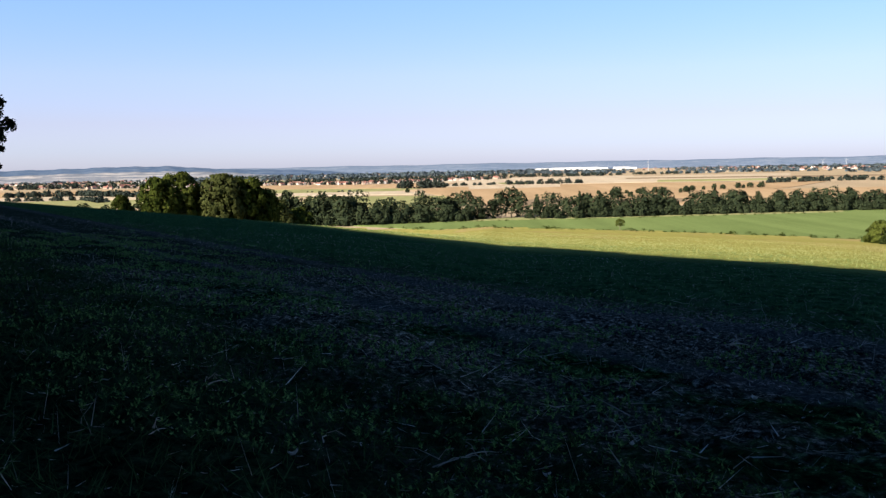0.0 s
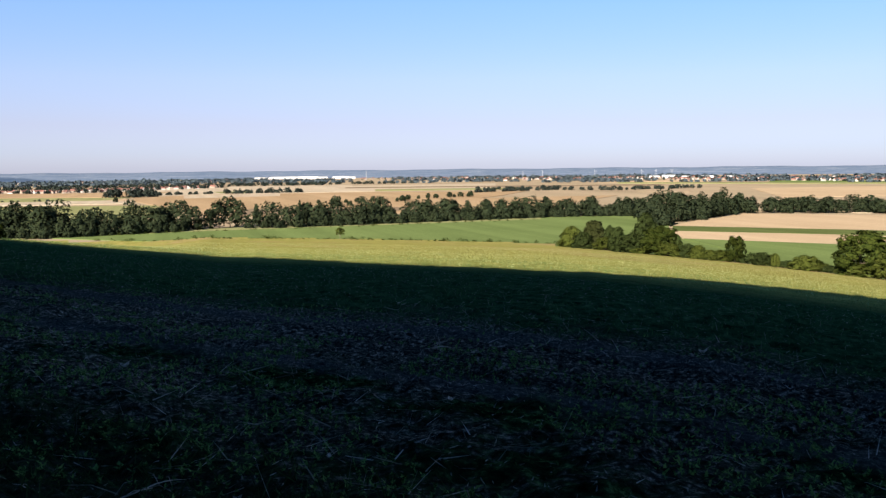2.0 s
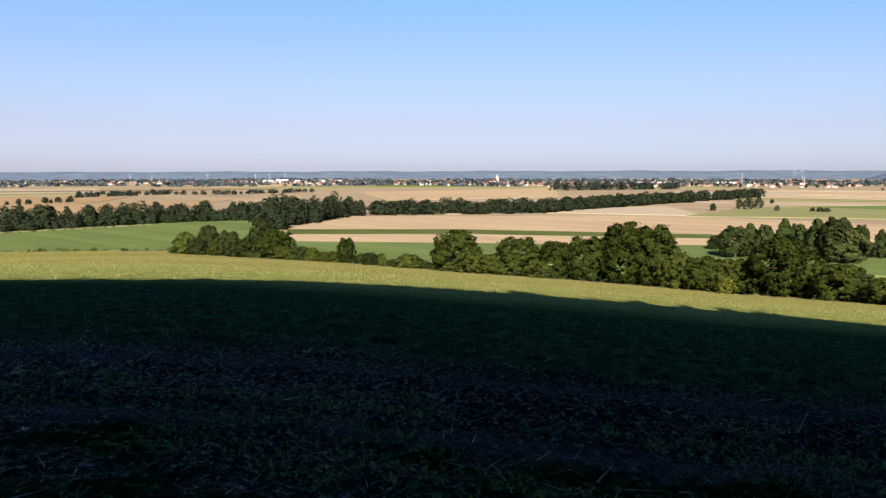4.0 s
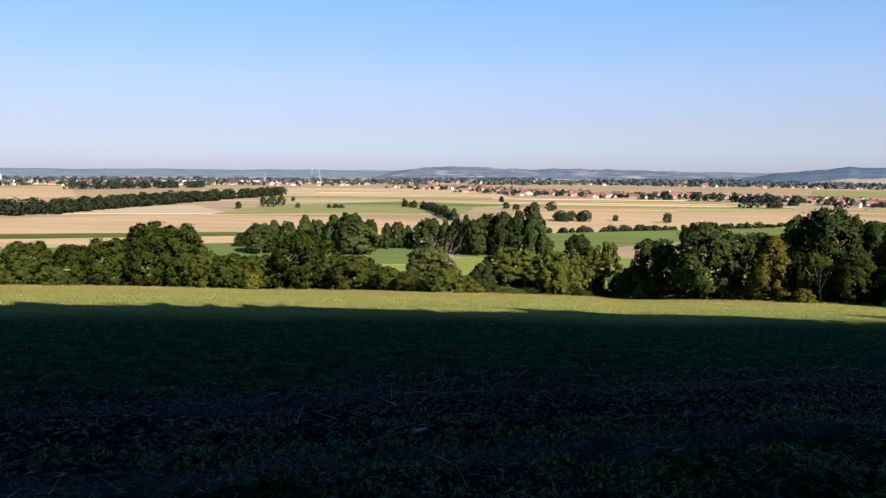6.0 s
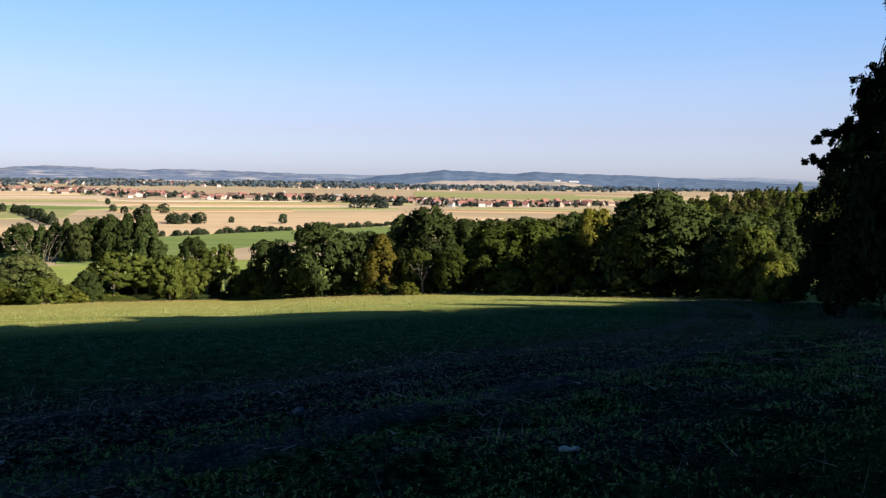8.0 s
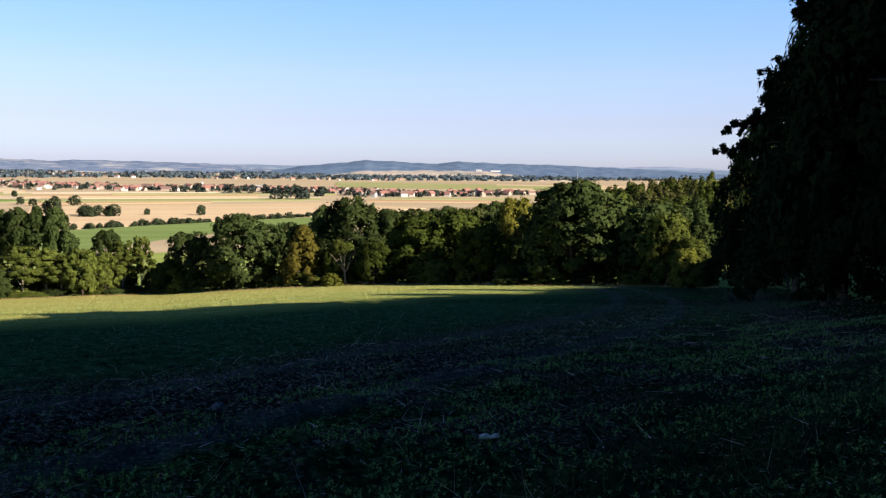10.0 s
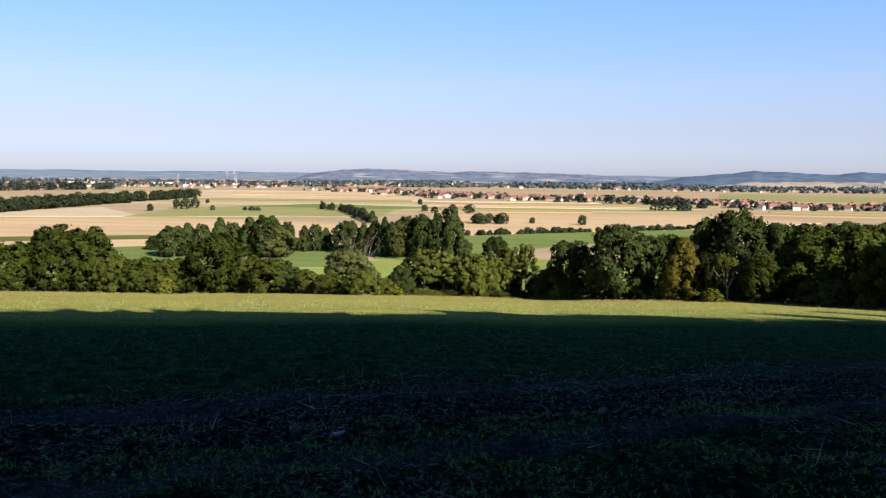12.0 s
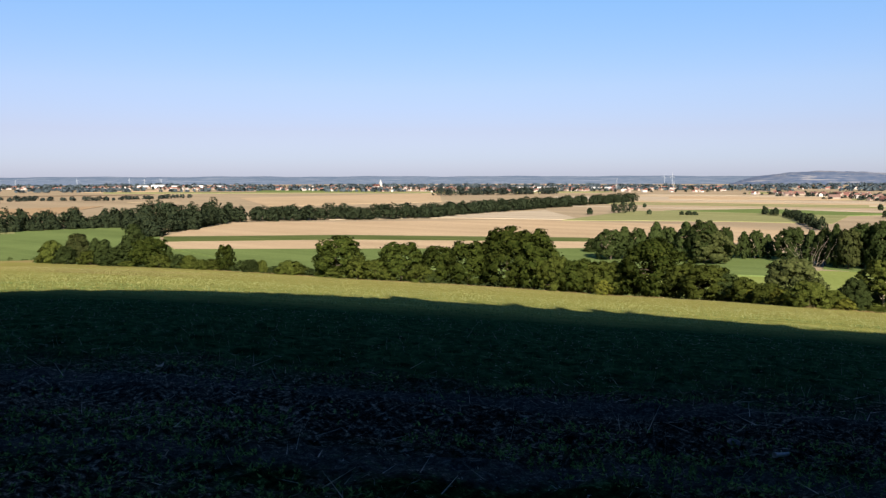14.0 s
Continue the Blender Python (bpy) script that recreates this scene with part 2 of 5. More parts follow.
def hillside_material():
    m, n, l, bsdf = material("hillside_field", 0.95)
    pos = n.new("ShaderNodeNewGeometry").outputs["Position"]
    dot = n.new("ShaderNodeVectorMath")
    dot.operation = "DOT_PRODUCT"
    dot.inputs[1].default_value = (math.sin(radians(53)), math.cos(radians(53)), 0)
    l.new(pos, dot.inputs[0])
    wob = noise_node(n, l, 0.25, 3)
    along = n.new("ShaderNodeVectorMath")
    along.operation = "DOT_PRODUCT"
    along.inputs[1].default_value = (math.sin(radians(143)), math.cos(radians(143)), 0)
    l.new(pos, along.inputs[0])

    def calc(kind, a, b, c=0.0):
        node = n.new("ShaderNodeMath")
        node.operation = kind
        for sock, v in zip(node.inputs, (a, b, c)):
            if isinstance(v, (int, float)):
                sock.default_value = v
            else:
                l.new(v, sock)
        return node.outputs[0]

    # the worn strip bends away down the field towards the wooded hill
    past = calc("MAXIMUM", along.outputs["Value"], 0.0)
    bend = calc("MULTIPLY", past, calc("MULTIPLY_ADD", past, 0.0035, 0.08))
    way_u = calc("SUBTRACT", dot.outputs["Value"], bend)
    add = n.new("ShaderNodeMath")
    add.operation = "MULTIPLY_ADD"
    add.inputs[1].default_value = 5.0
    l.new(wob, add.inputs[0])
    l.new(way_u, add.inputs[2])
    rut = n.new("ShaderNodeMapRange")
    rut.inputs["From Max"].default_value = 20.0
    l.new(calc("MULTIPLY_ADD", noise_node(n, l, 0.5, 2), 0.9, calc("SUBTRACT", way_u, 0.45)), rut.inputs["Value"])
    ruts = ramp(n, l, rut.outputs[0], ((0.375, (0, 0, 0)), (0.395, (.7, .7, .7)), (0.415, (.7, .7, .7)), (0.435, (0, 0, 0)), (0.575, (0, 0, 0)), (0.60, (.6, .6, .6)), (0.63, (.6, .6, .6)), (0.655, (0, 0, 0))))
    mr = n.new("ShaderNodeMapRange")
    mr.inputs["From Max"].default_value = 40.0
    l.new(add.outputs[0], mr.inputs["Value"])
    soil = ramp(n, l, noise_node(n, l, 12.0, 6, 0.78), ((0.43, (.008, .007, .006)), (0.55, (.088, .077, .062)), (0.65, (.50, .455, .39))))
    # soil tone falls along bearing 143, from lighter to darker
    along_tone = n.new("ShaderNodeMapRange")
    along_tone.inputs["From Min"].default_value, along_tone.inputs["From Max"].default_value = -14.0, 6.0
    along_tone.inputs["To Min"].default_value, along_tone.inputs["To Max"].default_value = 1.75, 0.74
    l.new(calc("MULTIPLY_ADD", noise_node(n, l, 0.3, 3), 6.0, along.outputs["Value"]), along_tone.inputs["Value"])
    soil = mixed(n, l, 1.0, soil, along_tone.outputs[0], "MULTIPLY")
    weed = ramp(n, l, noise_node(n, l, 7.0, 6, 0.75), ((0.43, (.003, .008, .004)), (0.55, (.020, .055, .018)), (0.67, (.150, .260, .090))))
    # dark crop tone for the shaded side; the sunlit tones follow
    shaded = ramp(n, l, noise_node(n, l, 2.2, 7, 0.75), ((0.38, (.008, .022, .009)), (0.54, (.030, .080, .032)), (0.70, (.100, .185, .080))))
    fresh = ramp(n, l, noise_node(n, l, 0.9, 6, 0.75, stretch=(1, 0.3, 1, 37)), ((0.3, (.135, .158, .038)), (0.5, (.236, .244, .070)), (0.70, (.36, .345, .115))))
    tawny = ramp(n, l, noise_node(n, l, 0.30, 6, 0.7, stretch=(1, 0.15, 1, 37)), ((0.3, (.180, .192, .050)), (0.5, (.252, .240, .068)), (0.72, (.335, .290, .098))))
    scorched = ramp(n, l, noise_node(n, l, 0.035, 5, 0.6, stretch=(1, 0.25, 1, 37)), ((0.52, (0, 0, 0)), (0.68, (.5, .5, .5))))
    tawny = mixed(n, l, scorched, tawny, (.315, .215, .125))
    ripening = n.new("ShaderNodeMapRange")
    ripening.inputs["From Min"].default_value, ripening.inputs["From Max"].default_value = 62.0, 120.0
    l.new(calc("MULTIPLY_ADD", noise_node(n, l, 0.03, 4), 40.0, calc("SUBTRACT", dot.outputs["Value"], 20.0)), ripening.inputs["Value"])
    lit_crop = mixed(n, l, ripening.outputs[0], fresh, tawny)
    # tones switch near the shadow's edge, so sun and shade are in the colour
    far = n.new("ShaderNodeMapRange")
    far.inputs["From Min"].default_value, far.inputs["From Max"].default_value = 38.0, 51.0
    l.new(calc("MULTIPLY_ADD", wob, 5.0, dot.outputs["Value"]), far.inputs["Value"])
    crop = mixed(n, l, far.outputs[0], shaded, lit_crop)
    patch = ramp(n, l, noise_node(n, l, 0.55, 5, 0.65), ((0.42, (0, 0, 0)), (0.58, (1, 1, 1))))
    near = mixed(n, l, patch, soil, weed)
    # margin grass, its ground colour darkened for the shade beside the wood
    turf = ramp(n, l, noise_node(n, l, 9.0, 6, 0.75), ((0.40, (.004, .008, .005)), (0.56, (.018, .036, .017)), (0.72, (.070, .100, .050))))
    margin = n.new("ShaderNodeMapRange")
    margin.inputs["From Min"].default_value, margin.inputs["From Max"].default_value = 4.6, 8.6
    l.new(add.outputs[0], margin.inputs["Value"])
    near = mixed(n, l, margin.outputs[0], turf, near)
    # bare wheel-worn strip, then the sown crop
    bare = ramp(n, l, mr.outputs[0], ((0.25, (0, 0, 0)), (0.30, (1, 1, 1)), (0.40, (1, 1, 1)), (0.43, (0, 0, 0))))
    fade = n.new("ShaderNodeMapRange")
    fade.inputs["From Min"].default_value, fade.inputs["From Max"].default_value = 12.0, 55.0
    fade.inputs["To Min"].default_value, fade.inputs["To Max"].default_value = 1.0, 0.12
    l.new(along.outputs["Value"], fade.inputs["Value"])
    bare = mixed(n, l, 1.0, bare, fade.outputs[0], "MULTIPLY")
    # worn way beside the wood
    lane = n.new("ShaderNodeVectorMath")
    lane.operation = "DOT_PRODUCT"
    lane.inputs[1].default_value = tuple(Vector((math.sin(radians(53)), math.cos(radians(53)), 0)) - 0.379 * Vector((math.sin(radians(143)), math.cos(radians(143)), 0)))
    l.new(pos, lane.inputs[0])
    laid = n.new("ShaderNodeMapRange")
    laid.inputs["From Min"].default_value, laid.inputs["From Max"].default_value = -6.2, 0.2
    l.new(lane.outputs["Value"], laid.inputs["Value"])
    way = ramp(n, l, laid.outputs[0], ((0.2, (0, 0, 0)), (0.35, (.8, .8, .8)), (0.6, (.8, .8, .8)), (0.8, (0, 0, 0))))
    begin = n.new("ShaderNodeMapRange")
    begin.inputs["From Min"].default_value, begin.inputs["From Max"].default_value = 12.0, 20.0
    l.new(along.outputs["Value"], begin.inputs["Value"])
    bare = mixed(n, l, 1.0, bare, mixed(n, l, 1.0, way, begin.outputs[0], "MULTIPLY"), "LIGHTEN")
    ragged = calc("MULTIPLY_ADD", noise_node(n, l, 1.3, 5, 0.7), 0.16, calc("SUBTRACT", mr.outputs[0], 0.08))
    sown = ramp(n, l, ragged, ((0.37, (0, 0, 0)), (0.48, (1, 1, 1))))
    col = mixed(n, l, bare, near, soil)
    # darker turf towards the field's upper end, the wood's shade put in its colour
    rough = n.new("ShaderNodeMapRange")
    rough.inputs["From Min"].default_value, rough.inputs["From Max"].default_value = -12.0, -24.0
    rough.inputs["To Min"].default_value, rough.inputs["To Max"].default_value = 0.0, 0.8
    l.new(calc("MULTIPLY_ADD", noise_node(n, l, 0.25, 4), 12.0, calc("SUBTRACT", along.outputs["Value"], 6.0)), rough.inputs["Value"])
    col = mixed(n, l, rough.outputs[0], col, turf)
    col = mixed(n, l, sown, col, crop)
    worn = ramp(n, l, noise_node(n, l, 16.0, 5, 0.75), ((0.38, (.030, .031, .031)), (0.55, (.085, .085, .083)), (0.70, (.34, .33, .31))))
    col = mixed(n, l, ruts, col, worn)
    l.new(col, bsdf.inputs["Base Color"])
    bumped(n, l, bsdf, noise_node(n, l, 14.0, 6, 0.75), 0.7, 0.1)
    return m


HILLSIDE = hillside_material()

# ---- the ground: one sheet from the feet to the horizon ----
def mesh_object(name, verts, faces, mats, parent=None, index=None):
    me = bpy.data.meshes.new(name)
    me.from_pydata(verts, [], faces)
    for m in (mats if isinstance(mats, (list, tuple)) else [mats]):
        me.materials.append(m)
    if index is not None:
        me.polygons.foreach_set("material_index", index)
    me.update()
    ob = new(name, me)
    if parent is not None:
        ob.parent = parent
    return ob


def build_ground():
    turns, nr = len(SPOKES), len(RINGS)
    R, B = np.meshgrid(RINGS, np.radians(SPOKES), indexing="ij")
    x, y = R * np.sin(B), R * np.cos(B)
    z = height(x, y) + relief(x, y)
    verts = np.concatenate([np.zeros((1, 3)), np.stack([x.ravel(), y.ravel(), z.ravel()], -1)]).tolist()
    j = np.arange(turns)
    k = (j + 1) % turns
    hub = [(0, 1 + b, 1 + a) for a, b in zip(j.tolist(), k.tolist())]
    row = np.arange(nr - 1)[:, None] * turns + 1
    quads = np.stack([row + j, row + k, row + turns + k, row + turns + j], -1).reshape(-1, 4).tolist()
    mid = (SPOKES + np.append(SPOKES[1:], 320.0)) / 2
    mid = np.where(mid > 180, mid - 360, mid)
    edge = np.where(mid > 26, np.interp(mid, EDGE_B, EDGE_R), np.interp(mid, (-60, -27, -12, 4, 26), (60, 200, 620, 560, 470)))
    rm, bb = np.meshgrid(RINGS[:-1], mid, indexing="ij")
    kind = np.where(rm < edge[None], 0, np.where((rm < 600) & (bb > 0) & (bb < 61), 3, np.where(rm < 420, 2, 1)))
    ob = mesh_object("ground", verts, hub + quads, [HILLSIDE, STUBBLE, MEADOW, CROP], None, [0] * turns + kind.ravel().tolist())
    ob.data.polygons.foreach_set("use_smooth", [True] * (turns + len(quads)))
    return tagged(ob, "hillside field falling to a wide farmed plain", "ground", kind="structure")


build_ground()


def field(name, corners, mat, label, lift=0.5):
    bm = bmesh.new()
    vs = [bm.verts.new((*polar(b, r), PLAIN + lift)) for b, r in corners]
    f = bm.faces.new(vs)
    if f.normal.z < 0:
        f.normal_flip()
    f.normal_update()
    ex = bmesh.ops.extrude_face_region(bm, geom=[f])
    for v in ex["geom"]:
        if isinstance(v, bmesh.types.BMVert):
            v.co.z -= lift + 0.5
    bmesh.ops.recalc_face_normals(bm, faces=bm.faces)
    me = bpy.data.meshes.new(name)
    bm.to_mesh(me)
    bm.free()
    me.materials.append(mat)
    return tagged(new(name, me), label, "field", kind="structure")


field("field_green", [(-8.5, 665), (4, 682), (17, 718), (25, 768), (31, 805), (33, 780), (33.4, 600), (33, 470), (26.3, 478), (17.6, 490), (6.5, 535), (0, 568)], CROP, "smooth green crop field below the slope")
field("field_margin", [(-8.5, 668), (-8.3, 640), (4, 656), (17, 690), (25, 738), (25, 766), (17, 716), (4, 680)], OLIVE, "dry grass margin along the tree belt", 0.6)
field("field_straw", [(33.3, 657), (37.1, 835), (57, 850), (68, 790), (78, 690), (75, 600), (61, 612), (45, 640)], STRAW, "pale orange stubble field")
field("field_beet", [(33.5, 655), (45, 640), (61.3, 612), (61.3, 577), (45, 595), (33.5, 605)], BEET, "narrow dark green strip of crop", 0.7)
field("field_straw_strip", [(33.5, 604), (45, 594), (61.3, 576), (61.3, 525), (34.2, 542)], STRAW, "narrow stubble strip", 0.6)
field("field_meadow", [(34.2, 540), (61.3, 523), (75, 520), (75, 400), (61, 405), (40.7, 415)], CROP, "green meadow behind the trees", 0.8)
field("field_far_straw", [(38.2, 1744), (51.3, 2085), (51.5, 1432), (40.1, 1257)], STRAW, "distant stubble field")
field("field_rise", [(44, 870), (51.7, 895), (60.9, 862), (58.4, 1080), (54, 1000)], PALE, "pale stubble beside the wood")
field("field_pasture", [(59.5, 850), (64, 1080), (72.4, 1080), (77, 1030), (76, 850), (70, 860)], OLIVE, "patchy green pasture", 0.6)
field("field_pasture", [(66, 1085), (72, 1180), (80, 1080), (77, 1020)], CROP, "long green strip", 0.7)
field("field_bright", [(75.6, 440), (76.5, 550), (82, 605), (88, 650), (97, 735), (106, 770), (104, 520), (98, 440), (87, 410)], CROP, "bright green meadow", 0.7)
field("field_stubble", [(78.5, 596), (82, 620), (90, 680), (97, 755), (104, 900), (97, 1000), (88, 960), (79.5, 935)], STRAW, "stubble field with lone trees")
field("field_green_strip", [(81, 1000), (97, 1090), (97, 1150), (79, 1100)], OLIVE, "thin green strip before the village")
field("field_far_green", [(98, 1700), (112, 1650), (116, 2100), (98, 2200)], OLIVE, "distant pasture beyond the village")
field("field_meadow_left", [(-24, 860), (-12, 760), (-9, 900), (-22, 1000)], MEADOW, "sunlit meadow behind the oaks")
field("field_pasture", [(-32, 1080), (-20, 1060), (-9, 1260), (-9, 1480), (-32, 1420)], OLIVE, "grey-green pasture beyond the oaks", 0.3)
field("field_pasture", [(-34, 1420), (-22.8, 1400), (-19.6, 1330), (-10, 1330), (-10, 1420), (-19, 1440), (-22.8, 1620), (-34, 1660)], PALE, "pale stubble between two hedges", 0.7)
field("field_pasture", [(-34, 1680), (-22.8, 1640), (-19, 1460), (-12, 1560), (-12, 1960), (-19.6, 1990), (-34, 2200)], OCHRE, "broad stubble field before the village", 0.3)
PLOUGH = field_material("ploughed_field", (.150, .115, .080), (.235, .180, .125), 0.05, 50, 0.02)
field("field_plough", [(3, 860), (15, 885), (17, 985), (6, 1010)], PLOUGH, "brown harrowed strip behind the tree belt", 0.62)
field("field_wheat", [(2.8, 900), (-1.2, 1320), (-1.4, 1520), (4, 1630), (12.4, 1640), (24, 1600), (22, 1320), (15, 1010)], OCHRE, "wide warm stubble field behind the tree belt", 0.58)
field("field_strip", [(4, 1700), (12, 1720), (24, 1760), (24, 1880), (12, 1850), (3.5, 1830)], OLIVE, "long grey-green strip", 0.75)
field("field_strip", [(12, 1990), (32, 2010), (33, 2150), (12, 2090)], PLOUGH, "long brown strip of ploughed land", 0.75)
field("field_strip", [(30, 2260), (62, 2160), (63, 2320), (30, 2440)], OLIVE, "long grey-green strip before the town", 0.75)
field("field_far_meadow", [(-10, 900), (-2, 860), (3, 1150), (-9, 1250)], OLIVE, "green strip beyond the trees")
field("field_wheat", [(3, 850), (16, 870), (26, 1000), (30, 1350), (20, 1250), (8, 1100)], OCHRE, "warm stubble field behind the tree belt")
field("field_strip", [(-12, 1300), (-2, 1250), (-1.3, 1320), (-3, 1400), (-12, 1430)], PALE, "pale strip behind the trees", 0.85)
field("field_strip", [(-12, 1440), (-3, 1405), (-1.5, 1530), (-6, 1600), (-12, 1680)], OLIVE, "long grey-green strip before the village", 0.85)
field("field_strip", [(-12, 1690), (-6, 1610), (-1.5, 1560), (1, 1900), (-5.5, 1900), (-12, 2040)], OCHRE, "stubble field at the edge of the village", 0.85)
field("field_wheat", [(-2, 1600), (10, 1700), (22, 1900), (22, 2400), (0, 2200)], PALE, "broad pale field")


# ---- plants ----
def leaves(name, centres, ax, ay, mat, parent=None, soft=None):
    """Many small pointed leaves in one mesh: centre, half width vector, half length vector, and the way each one bulges."""
    n = len(centres)
    v = np.empty((n, 3, 3))
    v[:, 0], v[:, 1], v[:, 2] = centres - ax * 1.2 - ay, centres + ax * 1.2 - ay, centres + ay * 1.3
    me = bpy.data.meshes.new(name)
    me.vertices.add(3 * n)
    me.vertices.foreach_set("co", v.ravel())
    me.loops.add(3 * n)
    me.loops.foreach_set("vertex_index", np.arange(3 * n, dtype=np.int32))
    me.polygons.add(n)
    me.polygons.foreach_set("loop_start", np.arange(0, 3 * n, 3, dtype=np.int32))
    me.materials.append(mat)
    me.update(calc_edges=True)
    if soft is not None:
        me.polygons.foreach_set("use_smooth", np.ones(n, dtype=bool))
        me.normals_split_custom_set_from_vertices(np.repeat(soft, 3, 0).tolist())
    ob = new(name, me)
    if parent is not None:
        ob.parent = parent
    return ob


def unit(v):
    return v / np.maximum(np.linalg.norm(v, axis=-1, keepdims=True), 1e-9)


def limb(bm, a, b, ra, rb, sides=7):
    a, b = Vector(a), Vector(b)
    q = (b - a).to_track_quat("Z", "Y")
    rings = []
    for p, r in ((a, ra), (b, rb)):
        rings.append([bm.verts.new(p + q @ Vector((r * math.cos(k * math.tau / sides), r * math.sin(k * math.tau / sides), 0))) for k in range(sides)])
    for k in range(sides):
        bm.faces.new((rings[0][k], rings[0][(k + 1) % sides], rings[1][(k + 1) % sides], rings[1][k]))
    bm.faces.new(rings[1])


def mesh_part(name, bm, mat, parent, label=""):
    me = bpy.data.meshes.new(name)
    bm.to_mesh(me)
    bm.free()
    me.materials.append(mat)
    ob = new(name, me)
    ob.parent = parent
    if label:
        ob["label"] = label
    return ob


def crown_lobes(shape, r, coarse=False):
    """Centres and radii of the boughs' leaf masses, for a tree 10 m high and 10 m wide; coarse: few large masses."""
    count, low, high, size, flat = {"round": (58, 1.5, 8.6, (0.75, 1.45), 0.85), "upright": (56, 1.3, 9.0, (0.6, 1.25), 1.05),
                                    "airy": (40, 3.4, 9.0, (0.55, 1.2), 0.40), "spruce": (44, 1.0, 9.5, (0.35, 1.15), 0.7), "bush": (42, 0.9, 8.4, (0.8, 1.6), 1.1)}[shape]
    if coarse:
        count, size = count // 3, (size[0] * 1.6, size[1] * 1.6)
    swell = r.uniform(0, math.tau, 4)
    lobes = []
    for k in range(count):
        h = (k + r.uniform(0.1, 0.9)) / count
        a = k * 2.39996 + r.uniform(-0.5, 0.5)
        reach = {"round": 4.1 * math.sin(math.pi * (0.20 + 0.72 * h)) ** 0.55, "upright": 3.9 * (1 - 0.86 * h ** 1.7),
                 "airy": 3.9 * math.sin(math.pi * (0.24 + 0.68 * h)) ** 0.7, "spruce": 3.9 * (1 - h) ** 0.9, "bush": 4.1 * math.sqrt(1 - 0.85 * h * h)}[shape]
        reach *= 1 + 0.13 * math.sin(a * 2 + swell[0]) + 0.10 * math.sin(a * 3 + h * 5 + swell[1]) + 0.08 * math.sin(h * 11 + swell[2])
        s = r.uniform(*size) * (1 if shape != "spruce" else 1.2 - 0.8 * h)
        reach = max(0.0, reach - s * 0.55) * r.uniform(0.82, 1.04)
        lobes.append((reach * math.cos(a), reach * math.sin(a), low + (high - low) * h, s, s, s * flat))
    inner = {"round": ((4.6, 2.7), (7.0, 1.9)), "upright": ((3.6, 2.5), (6.4, 1.6)), "airy": ((5.6, 1.6), (7.4, 1.2)), "spruce": ((2.6, 2.0), (5.2, 1.2)), "bush": ((3.2, 3.0), (5.6, 2.2))}[shape]
    return lobes + [(0, 0, z, s, s, s) for z, s in inner]


def crown_leaves(lobes, count, r, sprays=9, stray=0.06, grain=0.3):
    """Leaf places, the way each bulges and the way it faces: leaves sit in sprays on the outer side of their bough's mass."""
    big = np.array(lobes)
    pick = r.choice(len(big), count, p=big[:, 3] ** 1.7 / (big[:, 3] ** 1.7).sum())
    out = unit(big[:, :3] - np.array((0, 0, 1.2)) - big[:, :3] * (0, 0, 0.55))
    spray = unit(r.normal(size=(len(big), sprays, 3)) + out[:, None] * 0.75 + (0, 0, 0.15))
    ray = spray[pick, r.integers(sprays, size=count)]
    d = unit(ray + r.normal(scale=0.27, size=(count, 3)))
    far = r.uniform(0.74, 1.06, (count, 1))
    loose = r.random((count, 1))
    far = np.where(loose < 2 * stray, r.uniform(0.25, 0.7, (count, 1)), np.where(loose > 1 - stray, r.uniform(1.06, 1.35, (count, 1)), far))
    c = big[pick, :3] + d * big[pick, 3:] * far
    nrm = unit(d * 0.8 + (0, 0, 0.35) + r.normal(scale=0.5, size=(count, 3)))
    bulge = unit(d * 0.70 + ray * 0.30 + out[pick] * (1.0 - 2 * grain) + nrm * grain)
    return c, nrm, bulge


